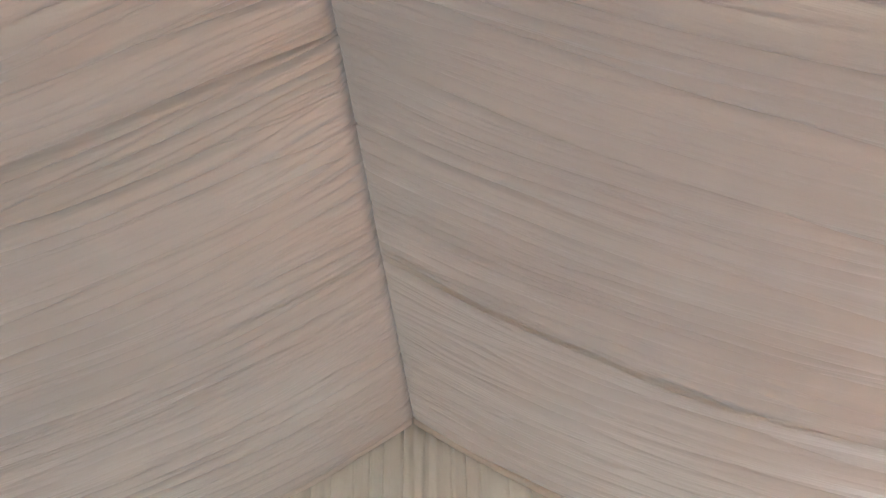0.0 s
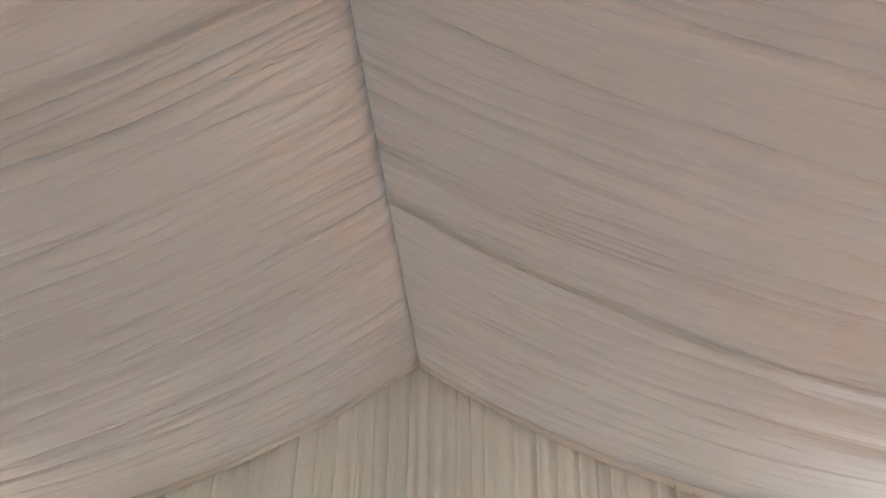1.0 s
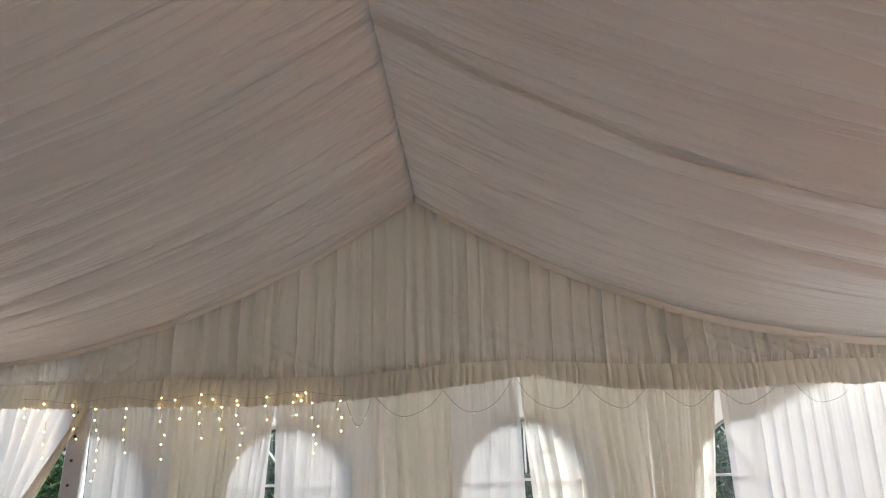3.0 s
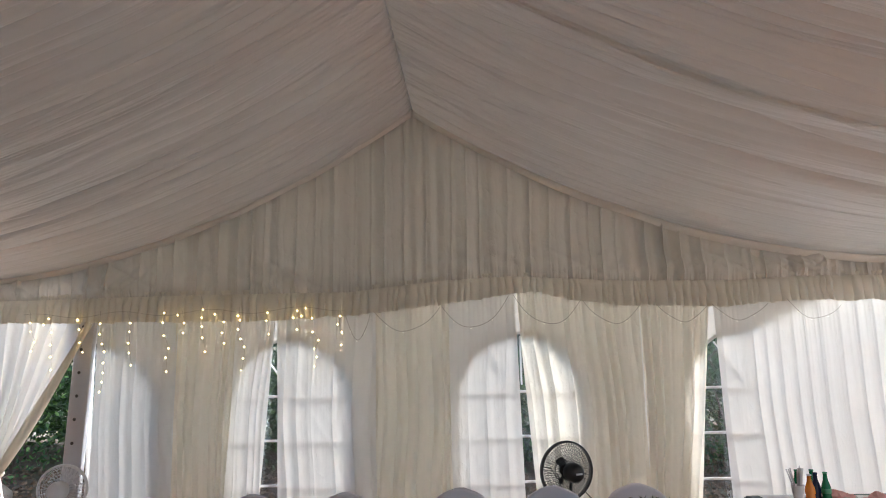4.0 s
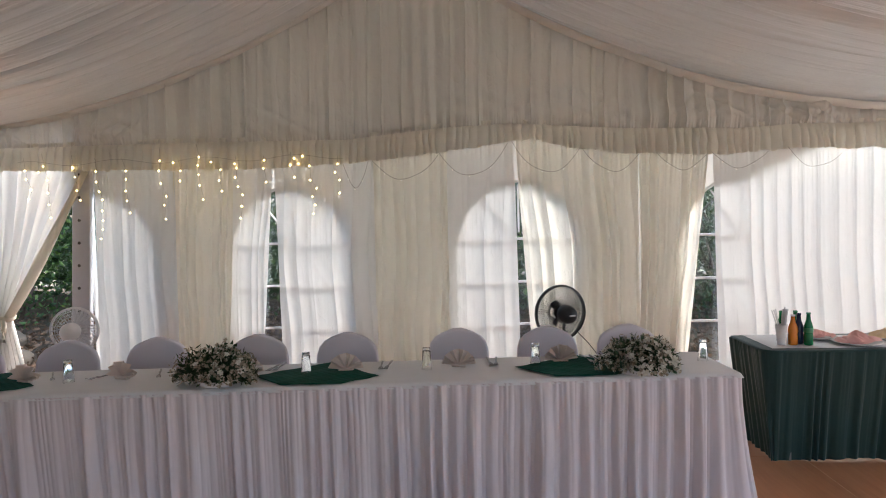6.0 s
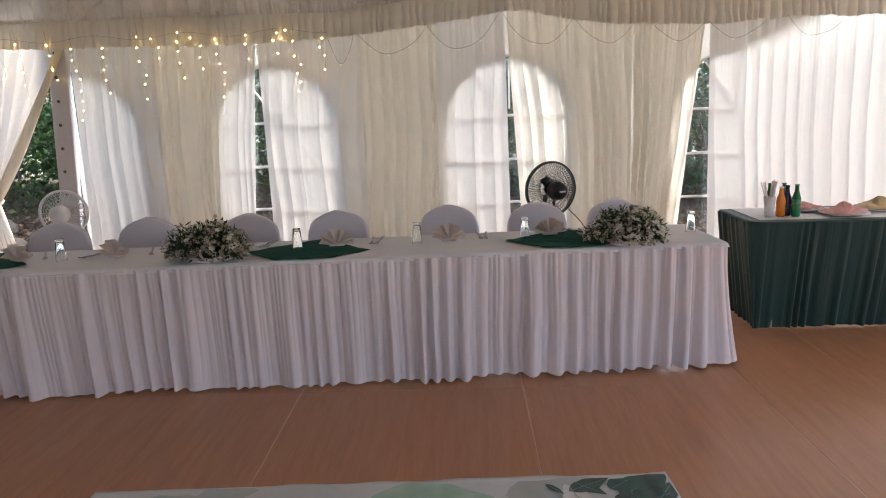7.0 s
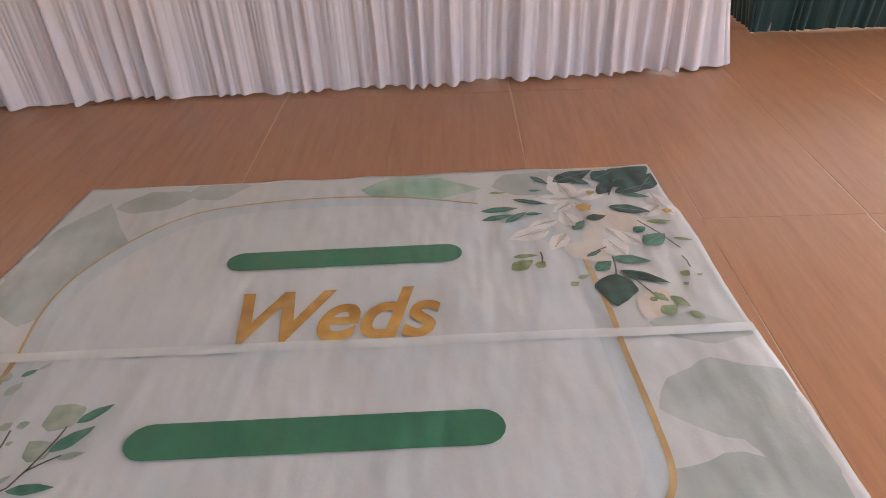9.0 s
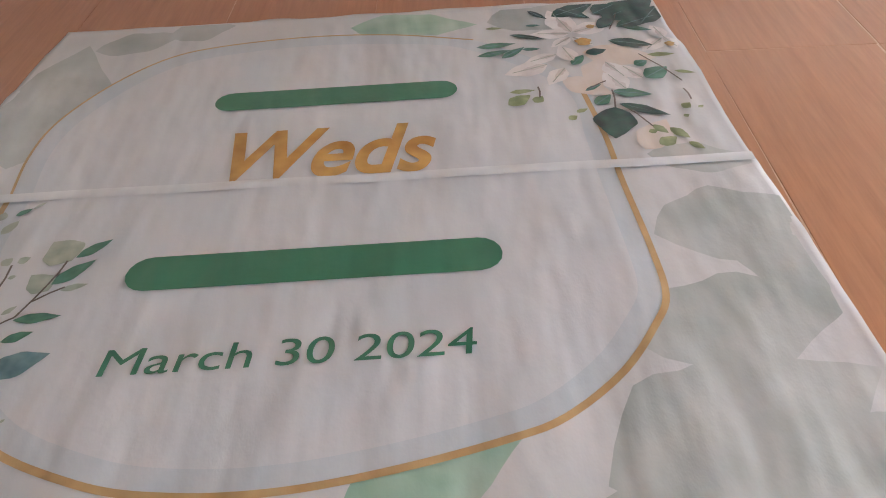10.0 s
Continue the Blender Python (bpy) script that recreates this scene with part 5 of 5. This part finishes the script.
def plate_with_napkins(x, y, radius, material, tall, seed, label, squash=1.0):
    p = thing("napkin_plate", (x, y, ON_CLOTH), label, "plate", "plates on the side table")
    part("plate", lathe([(0.0, 0.0), (radius * 0.6, 0.0), (radius, 0.018), (radius * 0.99, 0.021), (radius * 0.6, 0.005), (0.0, 0.005)], 36), CHINA, p, "white china plate", True)

    for k in range(3):
        def place(u, v, k=k):
            a = 2 * np.pi * u
            r = radius * (0.86 - 0.16 * k) * v
            z = 0.012 + tall * (0.45 + 0.3 * k) * (1 - v**2.2) + 0.020 * rough_line(np.cos(a) * 3 + np.sin(a) * 4 + v * 5 + k * 3, seed + k) * v * (1 - 0.6 * v) + 0.010 * rough_line(np.cos(a) * v * 9 + k, seed + 7 + k) + 0.012
            return r * np.cos(a) * 1.1, r * np.sin(a) * 0.8 * squash, z

        cloth_part = part("folded_napkin", sheet(40, 12, place), material, p, smooth=True)
        cloth_part.rotation_euler = (0, 0, 0.5 * k)


plate_with_napkins(2.66, 5.76, 0.155, NAPKIN_PINK, 0.055, 701, "white plate piled with folded pink napkins")
plate_with_napkins(2.50, 5.98, 0.13, NAPKIN_PINK, 0.030, 711, "white plate with flat pale pink napkins")
plate_with_napkins(2.98, 5.92, 0.16, NAPKIN_GOLD, 0.065, 721, "white plate piled with tan napkins")


# ---- fairy lights along the valance ----
def light_chain(name, label, wires, bulbs, bulb_material, bulb_size, wire_r):
    c = thing(name, (0, 0, 0), label, "fairy lights")
    for w in wires:
        part("wire", tube(w, wire_r, 4), WIRE, c)
    me = bpy.data.meshes.new("bulb")
    bm = bmesh.new()
    bmesh.ops.create_icosphere(bm, subdivisions=1, radius=bulb_size)
    bm.to_mesh(me)
    bm.free()
    me.materials.append(bulb_material)
    for p in bulbs:
        b = new("bulb", me)
        b.parent, b.location = c, p


def icicle_lights():
    strands = [(-3.35, 2.09, 0.24), (-3.20, 2.12, 0.45), (-2.965, 2.10, 0.33), (-2.78, 2.07, 0.55), (-2.57, 2.07, 0.36), (-2.27, 2.14, 0.50), (-2.13, 2.06, 0.10), (-1.98, 2.16, 0.36), (-1.82, 2.06, 0.26), (-1.68, 2.07, 0.40), (-1.46, 2.06, 0.16), (-1.25, 2.08, 0.10), (-1.10, 2.07, 0.44), (-0.89, 2.08, 0.24)]
    rng = random.Random(4)
    bulbs, wires = [], []
    front = WALL_Y - 0.165
    for x, z, long in strands:
        line = [(x, front - 0.01, z + 0.10)]
        k = 0.0
        while k < long:
            p = (x + rng.gauss(0, 0.012), front + rng.uniform(-0.01, 0.02) + 0.05 * min(1, k * 4), z - k)
            bulbs.append(p)
            line.append((p[0] + 0.004, p[1] + 0.006, p[2]))
            k += rng.uniform(0.06, 0.11)
        wires.append(line)
    for _ in range(9):
        bulbs.append((rng.uniform(-3.3, -0.9), front - 0.005, rng.uniform(2.07, 2.17)))
    wires.append([(x, front - 0.004, 2.14 + 0.02 * math.sin(9 * x)) for x in np.linspace(-3.4, -0.85, 60)])
    light_chain("icicle_lights", "warm white icicle lights hanging below the valance", wires, bulbs, BULB_WARM, 0.0056, 0.0008)


icicle_lights()


def swag_lights():
    ends = [(-0.85, 2.08, -0.66, 2.10, 0.19), (-0.63, 2.10, -0.12, 2.13, 0.16), (-0.11, 2.14, 0.41, 2.20, 0.20), (0.45, 2.21, 0.96, 2.15, 0.20), (0.98, 2.15, 1.41, 2.10, 0.15), (1.54, 2.10, 1.92, 2.09, 0.12), (1.95, 2.10, 2.37, 2.10, 0.12), (2.52, 2.12, 2.90, 2.07, 0.12)]
    wires, bulbs = [], []
    front = WALL_Y - 0.150
    for n, (x0, z0, x1, z1, sag) in enumerate(ends):
        line = []
        for k in range(17):
            t = k / 16
            z = z0 + (z1 - z0) * t - 4 * sag * t * (1 - t) + 0.006 * math.sin(11 * t + n)
            line.append((x0 + (x1 - x0) * t, front + 0.02 * math.sin(3 * t + n), z))
            if k in (3, 7, 12):
                bulbs.append((line[-1][0], line[-1][1] - 0.004, z - 0.010))
        wires.append(line)
    light_chain("swag_lights", "thin brown wire of small clear lights looped below the valance", wires, bulbs, BULB_CLEAR, 0.0048, 0.0015)


swag_lights()


# ---- outside: hedge, bank of dry leaves, stones ----
def hedge(y0, y1, x0, x1, tall, count, size, seed, material, name, label):
    def spot(rng):
        x = rng.uniform(x0, x1)
        top = tall * (0.75 + 0.25 * float(rough_line(x * 0.9, seed)))
        z = top * rng.random() ** 0.8
        y = rng.uniform(y0, y1) + 0.35 * float(rough_line(x * 1.3 + z * 1.7, seed + 1))
        return (x, y, z + float(bank_z(y))), (rng.gauss(0, 0.7), -0.6 + rng.gauss(0, 0.5), rng.gauss(-0.15, 0.6))

    ob = part(name, leaf_blades(count, seed, spot, size, 0.5), material)
    tagged(ob, label, "hedge", kind="stuff")


hedge(9.6, 10.6, -11.0, 8.0, 2.0, 52000, 0.085, 801, HEDGE_LEAF, "hedge_foliage", "dense dark green hedge outside the tent")
hedge(9.3, 10.2, -11.0, 8.0, 1.6, 7000, 0.075, 811, HEDGE_YOUNG, "creeper_foliage", "lighter young creeper leaves on the hedge")
hedge(10.8, 11.8, -13.0, 10.0, 2.4, 26000, 0.17, 821, HEDGE_LEAF, "bush_foliage", "tall dark bushes behind the hedge")


def branches():
    rng = random.Random(31)
    pieces = []
    for _ in range(70):
        x, y = rng.uniform(-10, 8), rng.uniform(9.4, 10.4)
        pts = [(x, y, float(bank_z(y)) - 0.03)]
        for k in range(6):
            a = pts[-1]
            pts.append((a[0] + rng.gauss(0, 0.16), a[1] + rng.gauss(-0.02, 0.10), a[2] + rng.uniform(0.3, 0.55)))
        pieces.append(tube(pts, [0.022, 0.019, 0.016, 0.013, 0.010, 0.007, 0.004], 5))
    ob = part("hedge_branches", joined(*pieces), BRANCH, smooth=True)
    tagged(ob, "thin grey-brown hedge branches", "branches", kind="stuff")


branches()


def litter():
    def spot(rng):
        x, y = rng.uniform(-7, 5), rng.uniform(7.0, 9.8)
        return (x, y, float(bank_z(y)) + 0.005 + 0.04 * rng.random()), (rng.gauss(0, 1), rng.gauss(0, 1), rng.gauss(0, 0.35))

    ob = part("leaf_litter", leaf_blades(16000, 841, spot, 0.075, 0.55), DRY_LEAF)
    tagged(ob, "brown fallen leaves on the bank", "leaf litter", kind="stuff")


litter()


def stone(x, y, r, seed):
    bm = bmesh.new()
    bmesh.ops.create_icosphere(bm, subdivisions=3, radius=r)
    for v in bm.verts:
        n = noise.noise(v.co * (2.2 / r) * 0.5 + Vector((seed, 0, 0)))
        v.co *= 1 + 0.28 * n
        v.co.z *= 0.62
        v.co.z += r * 0.35
    ob = part("stone", bm, STONE, smooth=True)
    ob.location = (x, y, float(bank_z(y)))
    tagged(ob, "weathered tan field stone lying on soil", "stone", "stones outside")


for n, (x, y, r) in enumerate(((-5.0, 8.7, 0.17), (-4.55, 8.9, 0.12), (-5.35, 9.1, 0.2), (-4.4, 8.6, 0.1), (-5.7, 8.6, 0.15))):
    stone(x, y, r, n * 3.7)


# ---- floor panels, nearest the camera's way as pieces ----
def floor_panels():
    bm = box_bm(-0.3113, 0.3113, -1.2188, 1.2188, -0.0045, 0.0, 0.0012, 1)
    me = bpy.data.meshes.new("floor_panel")
    bm.to_mesh(me)
    bm.free()
    me.materials.append(FLOOR_WOOD)
    for i in range(-8, 8):
        for j in range(-2, 3):
            ob = new("floor_panel", me)
            ob.parent = floor
            ob.location = (0.115 + 0.625 * i, 1.10 + 2.44 * j + (1.02 if i > 1 else 0.0), 0.0)
            ob.rotation_euler = (0, 0, radians(0.12 * ((i * 7 + j * 3) % 5 - 2)))


floor_panels()
